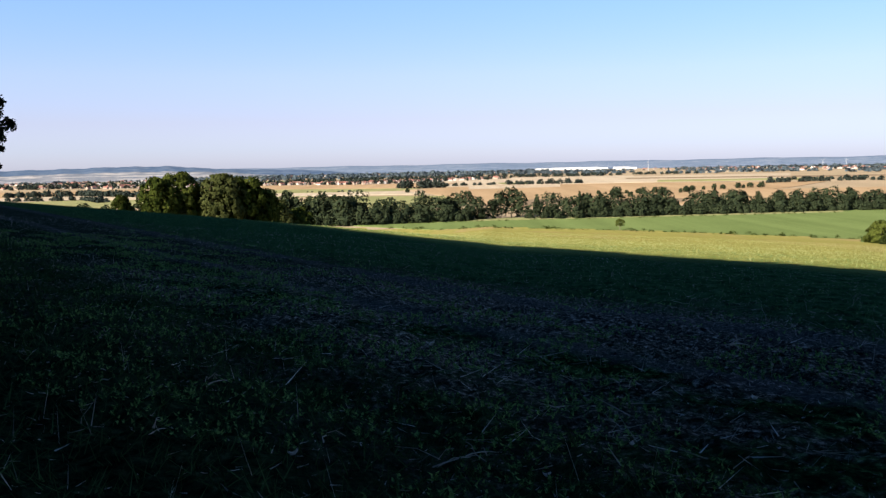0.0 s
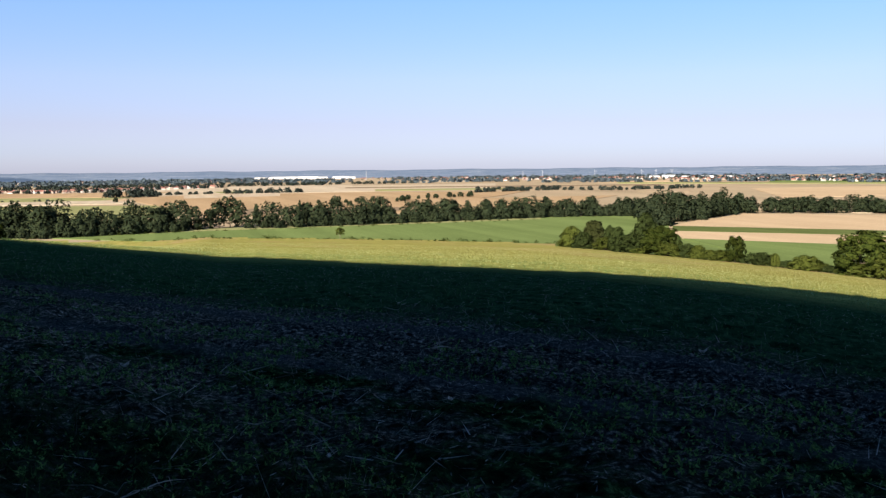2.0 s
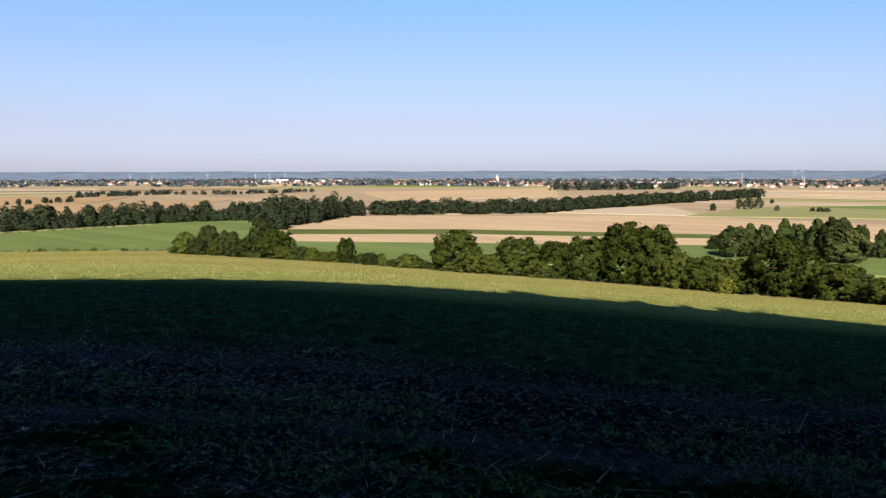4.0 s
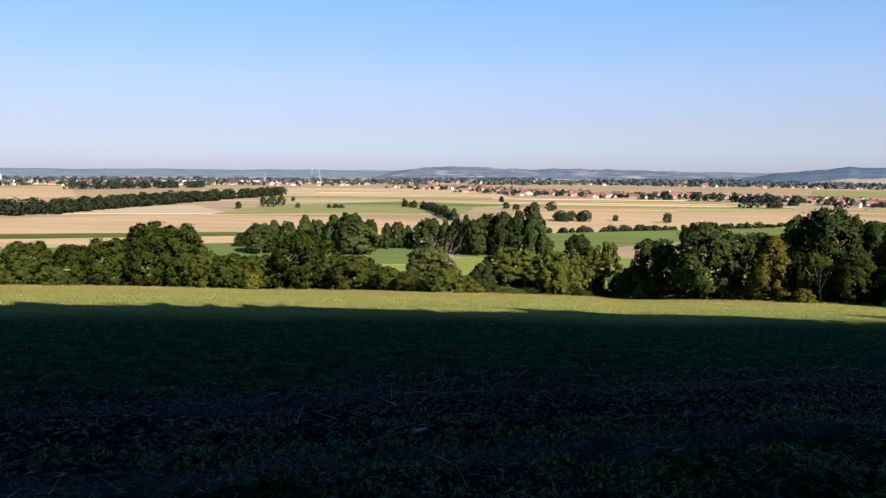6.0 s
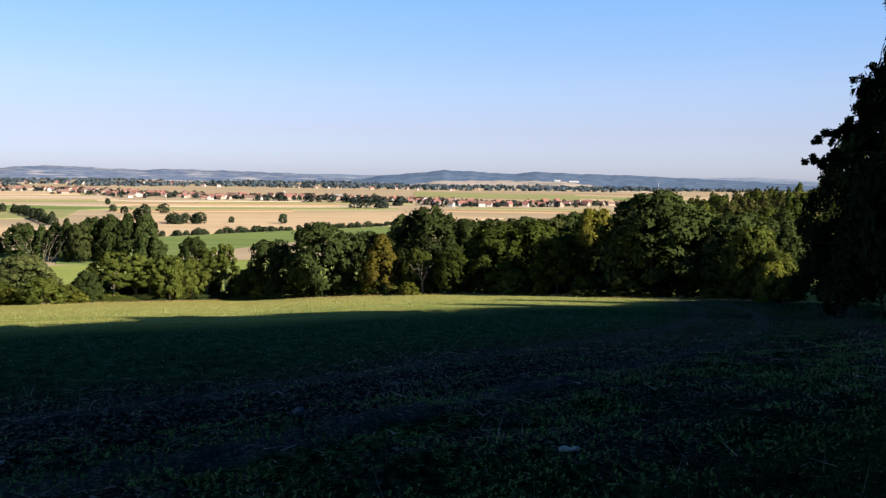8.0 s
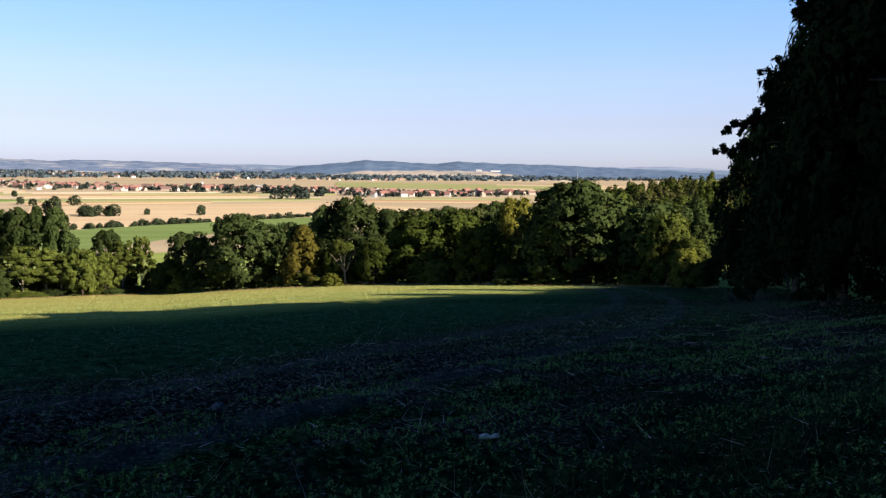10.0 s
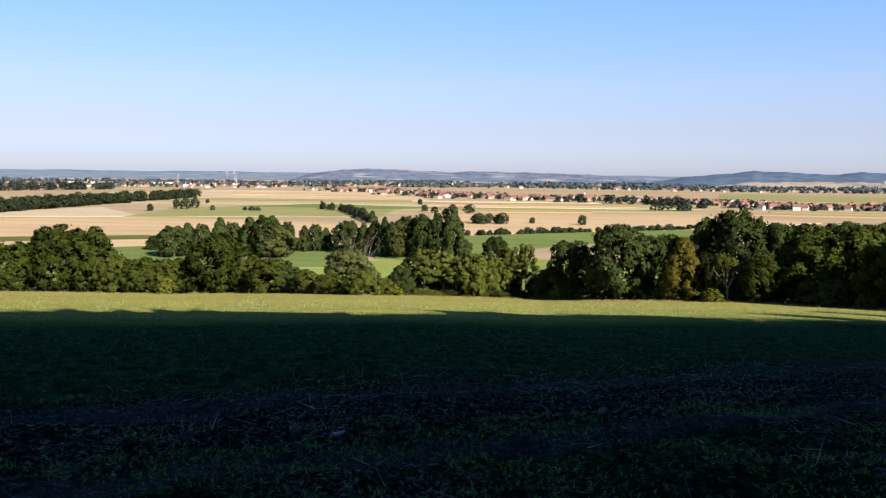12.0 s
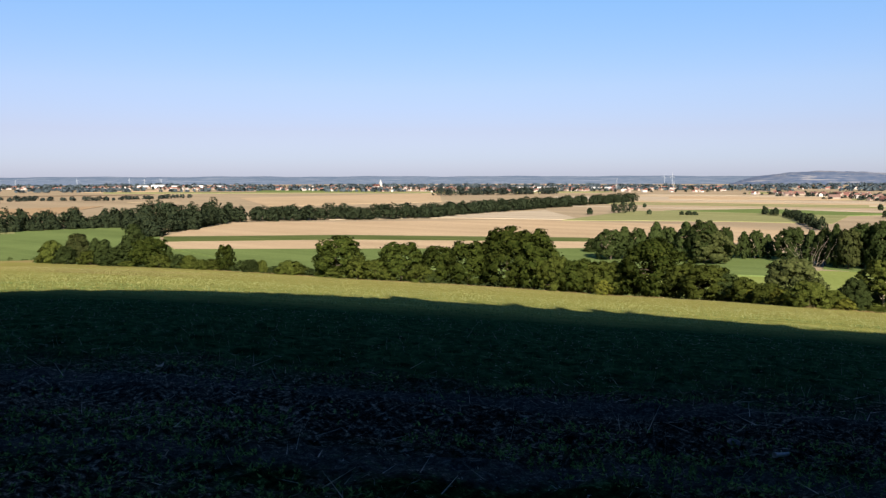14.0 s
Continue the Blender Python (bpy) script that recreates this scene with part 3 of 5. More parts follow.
def build_tree(kind, shape, leaf, count, size, seed, detailed=True):
    r = np.random.default_rng(seed)
    root = new(kind)
    lobes = crown_lobes(shape, r)
    c, nrm, bulge = crown_leaves(lobes, count, r)
    c[:, 2] = np.maximum(c[:, 2], (0.15 if shape == "bush" else 0.4) + 0.5 * r.random(count))
    c[:, 2] *= 9.6 / np.percentile(c[:, 2], 99.3)
    c[:, 2] = np.where(c[:, 2] > 9.9, r.uniform(6.5, 9.5, count), c[:, 2])
    c[:, :2] *= 5.0 / np.percentile(np.hypot(c[:, 0], c[:, 1]), 98)
    side = unit(np.cross(nrm, r.normal(size=(count, 3))))
    up = np.cross(nrm, side)
    s = size * r.uniform(0.6, 1.25, (count, 1))
    leaves("crown", c, side * s, up * s * r.uniform(0.6, 1.0, (count, 1)), leaf, root, bulge)
    bm = bmesh.new()
    top = 3.2 if shape != "bush" else 1.6
    girth = 0.30 if shape != "bush" else 0.12
    lean = r.normal(scale=0.12, size=2)
    prev, pr = (0, 0, -0.6), girth * 1.25
    for k in range(4 if detailed else 2):
        f = (k + 1) / (4 if detailed else 2)
        p = (lean[0] * f * top, lean[1] * f * top, f * top)
        limb(bm, prev, p, pr, girth * (1 - 0.4 * f), 8 if detailed else 5)
        prev, pr = p, girth * (1 - 0.4 * f)
    if detailed:
        limb(bm, prev, (lean[0] * 7, lean[1] * 7, 7.6 if shape != "bush" else 4.5), pr, 0.05)
        for q in lobes[:30:3]:
            z0 = min(q[2] - 0.4, r.uniform(1.8, 5.5) if shape != "bush" else 1.0)
            start = (lean[0] * z0, lean[1] * z0, z0)
            mid = (q[0] * 0.5, q[1] * 0.5, z0 * 0.45 + q[2] * 0.55 + 0.2)
            limb(bm, start, mid, girth * 0.34, girth * 0.2, 5)
            limb(bm, mid, q[:3], girth * 0.2, 0.02, 5)
    mesh_part("trunk", bm, PALE_BARK if shape == "airy" else BARK, root)
    return root


STOCK = {}
LOOKS = {
    "oak": ("tree", "round", LEAF_OAK, "broad green oak with a full rounded crown"),
    "lime": ("tree", "round", LEAF_LIME, "light green leafy tree with a loose crown"),
    "alder": ("tree", "upright", LEAF_DARK, "dark green upright tree with dense leaves"),
    "ash": ("tree", "airy", LEAF_LIME, "light green slender tree with visible trunk"),
    "willow": ("tree", "round", LEAF_GREY, "grey-green willow with a soft crown"),
    "gold": ("tree", "upright", LEAF_GOLD, "tree with yellow and brown turning leaves"),
    "yellow": ("tree", "round", LEAF_YELLOW, "broad tree with yellowing sunlit leaves"),
    "bush": ("shrub", "bush", LEAF_LIME, "low green shrub at the field's edge"),
    "darkbush": ("shrub", "bush", LEAF_DARK, "dark green dense shrub"),
    # both looks below share the leaf colour that holds the wood's shade
    "hornbeam": ("tree", "round", LEAF_SHADED, "dense tree at the wood's edge, leaves coloured dark for shade"),
    "thicket": ("shrub", "bush", LEAF_SHADED, "dense thicket at the wood's edge, leaves coloured dark for shade"),
    "withered": ("shrub", "bush", LEAF_DRY, "withered shrub with pale brown leaves"),
    "broom": ("shrub", "bush", LEAF_BROOM, "yellow-green shrub at the field's edge"),
    "spruce": ("tree", "spruce", LEAF_DARK, "dark conical woodland tree"),
    "elm": ("tree", "round", LEAF_DARK, "broad dark green tree with a dense crown"),
    "far": ("tree", "round", LEAF_FAR, "distant dark green tree on the plain"),
}


def plant(look_name, b, r, h, w, grade="mid", group="", ground_z=None, label=""):
    """Sets one tree of a look at a bearing and distance, h high and w wide."""
    count, size, detailed, variants = {"near": (16000, 0.14, True, 2), "mid": (10500, 0.20, True, 3), "low": (1400, 0.42, True, 3), "back": (6500, 0.26, True, 2), "far": (420, 0.85, False, 3)}[grade]
    kind, shape, leaf, text = LOOKS[look_name]
    x, y = polar(b, r)
    z = float(height(x, y)) if ground_z is None else ground_z
    v = int(rng.integers(variants))
    key = (look_name, grade, v)
    m = pose(x, y, z - 0.05, 0, 0, float(rng.uniform(0, 360))) @ Matrix.Diagonal((w / 10, w / 10, h / 9.6, 1))
    if key not in STOCK:
        ob = build_tree(kind, shape, leaf, count, size, hash_of(key), detailed)
        ob.matrix_basis = m
        STOCK[key] = ob
    else:
        src = STOCK[key]
        keep = src.matrix_basis.copy()
        src.matrix_basis = Matrix()
        ob = copy_thing(src, m)
        src.matrix_basis = keep
    return tagged(ob, label or text, "tree" if kind == "tree" else "shrub", group)


def hash_of(key):
    return sum(ord(ch) * (i + 3) for i, ch in enumerate("".join(map(str, key)))) % 9973


# trees along the lower edge of the field
EDGE = "trees along the field's lower edge"
for look_name, b, r, h, w in (
        ("bush", 27.0, 384, 9.3, 11.5), ("willow", 28.5, 350, 11.4, 11.6), ("darkbush", 30.0, 300, 8.4, 8.2), ("alder", 31.8, 278, 12.9, 10.8),
        ("oak", 32.8, 266, 8.8, 11.7), ("darkbush", 30.8, 280, 5.9, 10.9), ("alder", 33.9, 265, 6.4, 3.9), ("bush", 35.1, 254, 4.0, 6.3),
        ("bush", 35.9, 250, 3.0, 4.8), ("oak", 37.4, 246, 7.3, 5.6), ("darkbush", 39.0, 235, 3.5, 4.9), ("bush", 39.8, 231, 3.5, 3.3),
        ("bush", 41.5, 222, 3.7, 7.5), ("oak", 44.7, 214, 10.2, 13.9)):
    plant(look_name, b, r, h, w, "mid", EDGE)
for look_name, b, r, h, w in (
        ("lime", 46.0, 207, 5.8, 6.3), ("oak", 48.9, 206, 9.4, 12.0), ("oak", 51.5, 203, 8.9, 9.5), ("oak", 53.4, 201, 10.3, 11.7),
        ("oak", 56.0, 198, 14.0, 14.1), ("oak", 57.8, 195, 13.6, 12.2), ("lime", 59.2, 189, 7.5, 8.1), ("oak", 60.6, 188, 7.3, 9.2),
        ("lime", 62.4, 186, 7.1, 9.2), ("oak", 65.6, 184, 12.1, 15.1), ("lime", 69.0, 172, 6.8, 10.8), ("bush", 71.2, 164, 4.6, 6.6),
        ("willow", 74.0, 166, 8.4, 11.5), ("bush", 74.9, 146, 4.2, 6.9), ("darkbush", 77.5, 151, 5.1, 6.2), ("ash", 79.0, 154, 8.4, 8.0)):
    plant(look_name, b, r, h, w, "mid", EDGE)
for look_name, b, r, h, w in (
        ("ash", 80.3, 157, 8.1, 7.2), ("lime", 82.4, 155, 7.8, 7.4), ("ash", 84.7, 161, 9.5, 6.6), ("ash", 85.8, 164, 10.3, 4.8),
        ("bush", 87.0, 157, 5.5, 4.8), ("elm", 88.8, 152, 10.2, 9.4), ("elm", 91.9, 143, 12.1, 12.6), ("elm", 94.6, 148, 10.7, 9.0),
        ("gold", 95.9, 137, 9.6, 8.2), ("elm", 99.0, 142, 14.0, 12.7), ("lime", 98.4, 134, 7.0, 6.4), ("oak", 100.6, 130, 6.5, 6.4),
        ("oak", 103.6, 131, 10.5, 11.8), ("alder", 101.6, 144, 10.7, 8.2), ("oak", 106.2, 131, 10.9, 11.6), ("oak", 107.7, 121, 8.6, 8.0)):
    plant(look_name, b, r, h, w, "mid", EDGE)
for look_name, b, r, h, w in (
        ("bush", 104.8, 124, 3.7, 5.4), ("yellow", 110.0, 139, 13.2, 9.6), ("elm", 110.9, 128, 7.3, 6.9), ("elm", 113.9, 115, 13.5, 14.2), ("elm", 118.6, 114, 10.3, 11.0),
        ("lime", 119.8, 108, 8.7, 7.4), ("bush", 121.8, 104, 4.1, 4.7), ("bush", 109.5, 115, 2.9, 4.4), ("alder", 108.1, 144, 10.8, 6.2),
        ("elm", 116.4, 119, 10.4, 7.2), ("elm", 111.8, 132, 10.0, 7.8), ("alder", 121.8, 123, 9.4, 8.5), ("lime", 121.2, 105, 5.8, 5.6)):
    plant(look_name, b, r, h, w, "mid", EDGE)
for look_name, b, r, h, w in (
        ("oak", 58.6, 194, 7.6, 8.1), ("lime", 61.5, 188, 6.8, 9.2), ("oak", 63.6, 187, 7.4, 8.2), ("lime", 67.6, 178, 7.0, 8.9), ("darkbush", 70.2, 171, 5.3, 7.8), ("bush", 72.6, 158, 3.7, 6.4),
        ("bush", 76.2, 149, 3.1, 5.2), ("ash", 81.2, 156, 7.3, 7.3), ("lime", 83.6, 159, 7.5, 6.5), ("lime", 87.8, 159, 4.8, 5.7)):
    plant(look_name, b, r, h, w, "mid", EDGE)
for look_name, b, r, h, w in (
        ("darkbush", 27.8, 345, 6.5, 10), ("bush", 29.2, 322, 5.0, 9), ("alder", 29.5, 332, 9.5, 7), ("bush", 33.3, 262, 4.0, 8), ("darkbush", 34.5, 258, 4.2, 6), ("bush", 36.6, 250, 3.2, 7), ("lime", 47.2, 206, 5.0, 8), ("bush", 50.2, 201, 4.5, 7)):
    plant(look_name, b, r, h, w, "mid", EDGE)
for look_name, b, r, h, w in (
        ("withered", 109.2, 117, 2.6, 3.2), ("withered", 110.3, 118, 1.9, 3.0), ("darkbush", 79.4, 163, 4.6, 8), ("bush", 80.6, 165, 4.0, 7), ("darkbush", 81.9, 164, 4.8, 8), ("bush", 83.2, 163, 4.4, 7), ("darkbush", 84.6, 168, 4.8, 8), ("lime", 86.6, 166, 4.6, 6), ("broom", 62.3, 183, 3.2, 4.5), ("broom", 71.5, 163, 2.6, 4), ("broom", 73.4, 151, 2.8, 5),
        ("broom", 77.0, 147, 1.8, 4), ("broom", 88.0, 150, 2.8, 4), ("broom", 121.0, 103, 4.5, 5), ("broom", 97.8, 130, 2.0, 4), ("broom", 106.6, 119, 2.2, 3)):
    plant(look_name, b, r, h, w, "low" if h < 4 else "mid", EDGE)
# low shrubs that fill the foot of the row
for b in np.arange(26.6, 121, 1.15):
    r = np.interp(b, EDGE_B, EDGE_R) + rng.uniform(2, 9)
    plant("bush" if rng.random() < 0.6 else "darkbush", b + rng.uniform(-.4, .4), r, rng.uniform(1.6, 3.4) * (0.5 if 78.5 < b < 87 else 1), rng.uniform(4, 8) * (1.5 if b < 45 else 1), "low", "shrubs along the field's lower edge")
# second row, on the meadow behind
BEHIND = "trees on the meadow behind the row"
for look_name, b, r, h, w in (
        ("elm", 62.7, 455, 16.2, 17), ("alder", 63.6, 460, 17.3, 15), ("elm", 64.5, 458, 16.8, 13), ("alder", 65.6, 457, 20.0, 15), ("elm", 66.4, 461, 17.4, 14),
        ("alder", 67.5, 454, 20.4, 17), ("elm", 68.6, 447, 21.6, 18), ("willow", 69.1, 445, 16.7, 20), ("elm", 69.9, 460, 17.6, 10), ("darkbush", 61.5, 499, 8.4, 11),
        ("alder", 71.0, 479, 14.6, 11), ("elm", 71.7, 478, 15.3, 10), ("alder", 72.4, 485, 13.0, 11)):
    plant(look_name, b, r, h, w, "back", BEHIND)
for look_name, b, r, h, w in (
        ("elm", 73.8, 468, 17.8, 17), ("alder", 74.9, 461, 17.0, 13), ("elm", 75.7, 458, 17.8, 12), ("alder", 76.3, 449, 20.7, 11), ("willow", 77.0, 443, 18.7, 14),
        ("elm", 77.8, 449, 21.1, 15), ("elm", 78.7, 443, 22.6, 17), ("alder", 79.8, 438, 23.2, 18), ("elm", 80.8, 436, 22.8, 15), ("elm", 81.5, 436, 11.0, 10), ("elm", 83.7, 430, 12.0, 13)):
    plant(look_name, b, r, h, w, "back", BEHIND)
for look_name, b, r, h, w in (
        ("alder", 97.2, 176, 15, 11), ("elm", 101.8, 180, 14, 13), ("willow", 103.4, 178, 13.6, 12), ("elm", 105.2, 182, 14.2, 14), ("willow", 106.8, 178, 13.6, 12), ("elm", 108.4, 185, 15, 14)):
    plant(look_name, b, r, h, w, "mid", BEHIND)

# trees at the wood's edge, leaf colour darkened for shade, and the wood behind
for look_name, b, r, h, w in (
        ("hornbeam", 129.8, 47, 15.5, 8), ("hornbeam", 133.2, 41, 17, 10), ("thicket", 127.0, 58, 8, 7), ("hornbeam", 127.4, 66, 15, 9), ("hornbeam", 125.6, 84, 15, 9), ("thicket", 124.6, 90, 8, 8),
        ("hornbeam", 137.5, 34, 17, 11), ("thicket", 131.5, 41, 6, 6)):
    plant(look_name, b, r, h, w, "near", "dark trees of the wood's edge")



def edge_tree(b, r, tall, tips, label):
    """A tree of the wood's edge: trunk, a dense crown high up, and low boughs that reach out over the field.
    tips: bearing and distance of each bough's end, its height over the eye's level, and the spread of its leaves."""
    q = np.random.default_rng(int(r * 10))
    root = new("tree")
    x, y = polar(b, r)
    z = float(height(x, y))
    bm = bmesh.new()
    for k in range(6):
        limb(bm, (0.05 * math.sin(k), 0, -0.5 + tall * 0.13 * k), (0.05 * math.sin(k + 1), 0, -0.5 + tall * 0.13 * (k + 1)), 0.26 - 0.03 * k, 0.23 - 0.03 * k, 9)
    mesh_part("trunk", bm, BARK, root)
    n = 9000
    d = unit(q.normal(size=(n, 3)))
    c = d * (2.4, 2.4, tall * 0.26) * q.uniform(0.5, 1.05, (n, 1)) + (0, 0, tall * 0.72)
    side = unit(np.cross(d, q.normal(size=(n, 3))))
    leaves("crown", c, side * 0.09, np.cross(d, side) * 0.12, LEAF_SHADED, root)
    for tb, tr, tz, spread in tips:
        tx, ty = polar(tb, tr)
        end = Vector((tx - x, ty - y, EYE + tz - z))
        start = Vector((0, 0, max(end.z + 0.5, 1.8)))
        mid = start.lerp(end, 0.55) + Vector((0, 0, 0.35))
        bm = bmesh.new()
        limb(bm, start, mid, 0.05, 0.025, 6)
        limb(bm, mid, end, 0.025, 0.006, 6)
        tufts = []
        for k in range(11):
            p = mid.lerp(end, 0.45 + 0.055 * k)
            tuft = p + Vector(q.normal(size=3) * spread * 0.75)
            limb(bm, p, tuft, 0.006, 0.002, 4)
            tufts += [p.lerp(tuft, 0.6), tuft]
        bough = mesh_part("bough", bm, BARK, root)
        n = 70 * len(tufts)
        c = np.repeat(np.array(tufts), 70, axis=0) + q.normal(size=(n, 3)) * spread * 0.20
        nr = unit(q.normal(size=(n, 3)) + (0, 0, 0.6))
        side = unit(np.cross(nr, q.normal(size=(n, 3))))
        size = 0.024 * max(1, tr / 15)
        leaves("foliage", c, side * size * 0.6, np.cross(nr, side) * size, LEAF_SHADED, bough)
    root.matrix_basis = pose(x, y, z)
    return tagged(root, label, "tree", "dark trees of the wood's edge")


edge_tree(-39.0, 12.0, 12.0, ((-26.75, 12.0, 0.66, 0.15), (-27.25, 12.0, 0.92, 0.10), (-27.1, 12.0, 0.28, 0.06), (-27.2, 12.0, 0.08, 0.06), (-28.0, 11.5, 0.7, 0.25)), "dark tree whose leafy boughs hang over the field")
edge_tree(129.0, 46.0, 16.0, ((122.5, 45, 0.75, 0.28), (122.9, 45, 1.9, 0.25), (124.1, 45, 2.3, 0.35), (124.9, 45, 3.0, 0.45), (126.4, 45, 7.2, 0.4), (126.9, 45, 8.0, 0.4), (125.8, 45, 4.6, 0.5)), "dark tree with spreading leafy boughs")


class Wood:
    """Many far trees gathered into one object that nobody could count."""

    def __init__(self, name, label, leaf, count, size):
        self.name, self.label, self.leaf, self.count, self.size = name, label, leaf, count, size
        self.c, self.ax, self.ay, self.soft, self.stems = [], [], [], [], []

    def tree(self, x, y, h, w, shape):
        n = self.count
        c, nrm, bulge = crown_leaves(crown_lobes(shape, rng, True), n, rng, 30, 0.02, 0.12)
        c[:, 2] = np.maximum(c[:, 2], 0.4)
        scale = np.array((w / 10, w / 10, h / 9.6))
        z = float(height(x, y))
        side = unit(np.cross(nrm, rng.normal(size=(n, 3))))
        s = self.size * rng.uniform(0.55, 1.3, (n, 1)) * (h / 14) ** 0.5
        self.c.append(c * scale + (x, y, z))
        self.ax.append(side * s)
        self.ay.append(np.cross(nrm, side) * s * 0.8)
        self.soft.append(bulge)
        self.stems.append((x, y, z, h))

    def row(self, corners, spacing, low, high, wide=1.2, deep=8.0, shapes=("round", "bush")):
        pts = [Vector(polar(b, r)) for b, r in corners]
        for a, c in zip(pts, pts[1:]):
            steps = max(1, int((c - a).length / spacing))
            for k in range(steps):
                p = a.lerp(c, (k + rng.uniform(0.1, 0.9)) / steps)
                h = rng.uniform(low, high)
                self.tree(p.x + rng.uniform(-deep, deep), p.y + rng.uniform(-deep, deep), h, h * wide * rng.uniform(0.8, 1.25), shapes[int(rng.integers(len(shapes)))])

    def done(self, group=""):
        ob = leaves(self.name, np.concatenate(self.c), np.concatenate(self.ax), np.concatenate(self.ay), self.leaf, None, np.concatenate(self.soft))
        verts, faces = [], []
        for x, y, z, h in self.stems:
            k = len(verts)
            w = h * 0.02
            verts += [(x - w, y - w, z - 1), (x + w, y - w, z - 1), (x, y + w, z - 1), (x, y, z + h * 0.6)]
            faces += [(k, k + 1, k + 3), (k + 1, k + 2, k + 3), (k + 2, k, k + 3)]
        stems = mesh_object("trunks", verts, faces, BARK, ob)
        return tagged(ob, self.label, "trees", kind="stuff")


# the tall wood behind, unseen, built to shade the upper field
wood = Wood("woodland", "tall dark wood along the top of the field", LEAF_DARK, 150, 2.1)
# top heights fitted so the cast shadow's edge suits the camera's view
TOP_V = (-170, -75, -57, -52, -40, -33, -24, -15, -9.5, -4, 2, 10, 21.5, 25, 28, 31, 41, 47, 48.5, 55, 59, 66, 72, 88, 105, 121, 230)
TOP_H = (21, 20.9, 20.8, 23.2, 22.8, 22.1, 21.3, 21.9, 24.6, 26.3, 27.3, 26.7, 26.2, 23.8, 22.6, 23.6, 24.4, 23.6, 20.2, 19.2, 19.6, 18.4, 17.8, 20, 18, 21, 22)
for row_u in (-10, -14, -19, -25):
    for v in np.arange(-170, 230, 2.0):
        u, v = row_u + rng.uniform(-1, 1), v + rng.uniform(-1, 1)
        x = u * math.sin(radians(53)) + v * math.sin(radians(143))
        y = u * math.cos(radians(53)) + v * math.cos(radians(143))
        wood.tree(x, y, rng.uniform(-3.6, -2.8) + np.interp(v, TOP_V, TOP_H), 12.0, "bush")
# unseen extra leaf slab at its top, added to sharpen the shadow's edge
n = 46000
u, v = rng.uniform(-12.5, -8, n), rng.uniform(-170, 230, n)
x = u * math.sin(radians(53)) + v * math.sin(radians(143))
y = u * math.cos(radians(53)) + v * math.cos(radians(143))
foot = height(-8 * math.sin(radians(53)) + v * math.sin(radians(143)), -8 * math.cos(radians(53)) + v * math.cos(radians(143)))
nrm = unit(rng.normal(size=(n, 3)))
side = unit(np.cross(nrm, rng.normal(size=(n, 3))))
wood.c.append(np.stack([x, y, foot + np.interp(v, TOP_V, TOP_H) - 0.25 - 9.0 * rng.random(n) ** 1.3], -1))
wood.ax.append(side * 0.48)
wood.ay.append(np.cross(nrm, side) * 0.45)
wood.soft.append(nrm)
wood.done()
for leaf, number, label, low, high, many, size in (
        (LEAF_OAK, 62, "mixed wood covering the hill beside the field", 165, 310, 1150, 0.38), (LEAF_LIME, 24, "lighter trees in the wood on the hill", 165, 310, 1150, 0.38), (LEAF_DARK, 50, "dark trees in the wood on the hill", 165, 310, 1150, 0.38),
        (LEAF_OAK, 170, "mixed wood on the hill's far side", 310, 620, 360, 0.60), (LEAF_LIME, 60, "lighter trees on the hill's far side", 310, 620, 360, 0.60), (LEAF_PINE, 260, "olive-brown pines on the hill's far side", 310, 620, 360, 0.60)):
    wood = Wood("woodland", label, leaf, many, size)
    for k in range(number):
        b, r = rng.uniform(101, 128), rng.uniform(low, high)
        if r < 250 + (b - 101) * 20:
            x, y = polar(b, r)
            top = EYE + r * math.tan(radians(float(np.interp(b, (101, 105, 108.5, 111.8, 116.4, 120.6, 123.2, 128), (-3.0, -2.7, -2.2, -1.25, -0.75, -0.15, 0.2, 0.6))) - rng.uniform(0, 0.35) - float(np.interp(r, (165, 310, 450, 620), (2.6, 1.3, 0.4, 0.0)))))
            tall = min(rng.uniform(11, 16) if r < 310 else rng.uniform(13, 20), top - float(height(x, y)))
            if tall < 6:
                continue
            wood.tree(x, y, tall, rng.uniform(8, 12) if r < 310 else rng.uniform(5.5, 9), ("round", "upright", "spruce", "upright")[int(rng.integers(4))])
    wood.done()
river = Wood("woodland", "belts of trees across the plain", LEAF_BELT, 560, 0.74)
for off, low, high in ((0, 6, 12), (12, 9, 16), (24, 11, 20), (34, 14, 22)):
    river.row([(-12, 670 + off), (-6, 640 + off), (-3, 645 + off), (1.9, 663 + off)], 6 + off * 0.2, low * 1.12, high * 1.12, 1.1, 7, ("round", "bush", "upright", "round"))
    river.row([(6.4, 669 + off), (8, 672 + off), (18.7, 722 + off), (27.3, 785 + off), (32, 795 + off)], 7 + off * 0.25, low, high * 0.9, 1.2, 9, ("round", "bush", "upright", "round"))
river.row([(-12, 664), (-6, 634), (-3, 640), (1.9, 658)], 4.0, 5, 9, 1.3, 3, ("bush",))
river.row([(6.4, 664), (8, 668), (18.7, 716), (27.3, 778), (32, 788)], 5.0, 4, 8, 1.3, 3, ("bush",))
river.row([(-14.5, 700), (-11, 668), (-6, 648)], 5, 17, 24, 0.9, 9, ("round", "upright"))
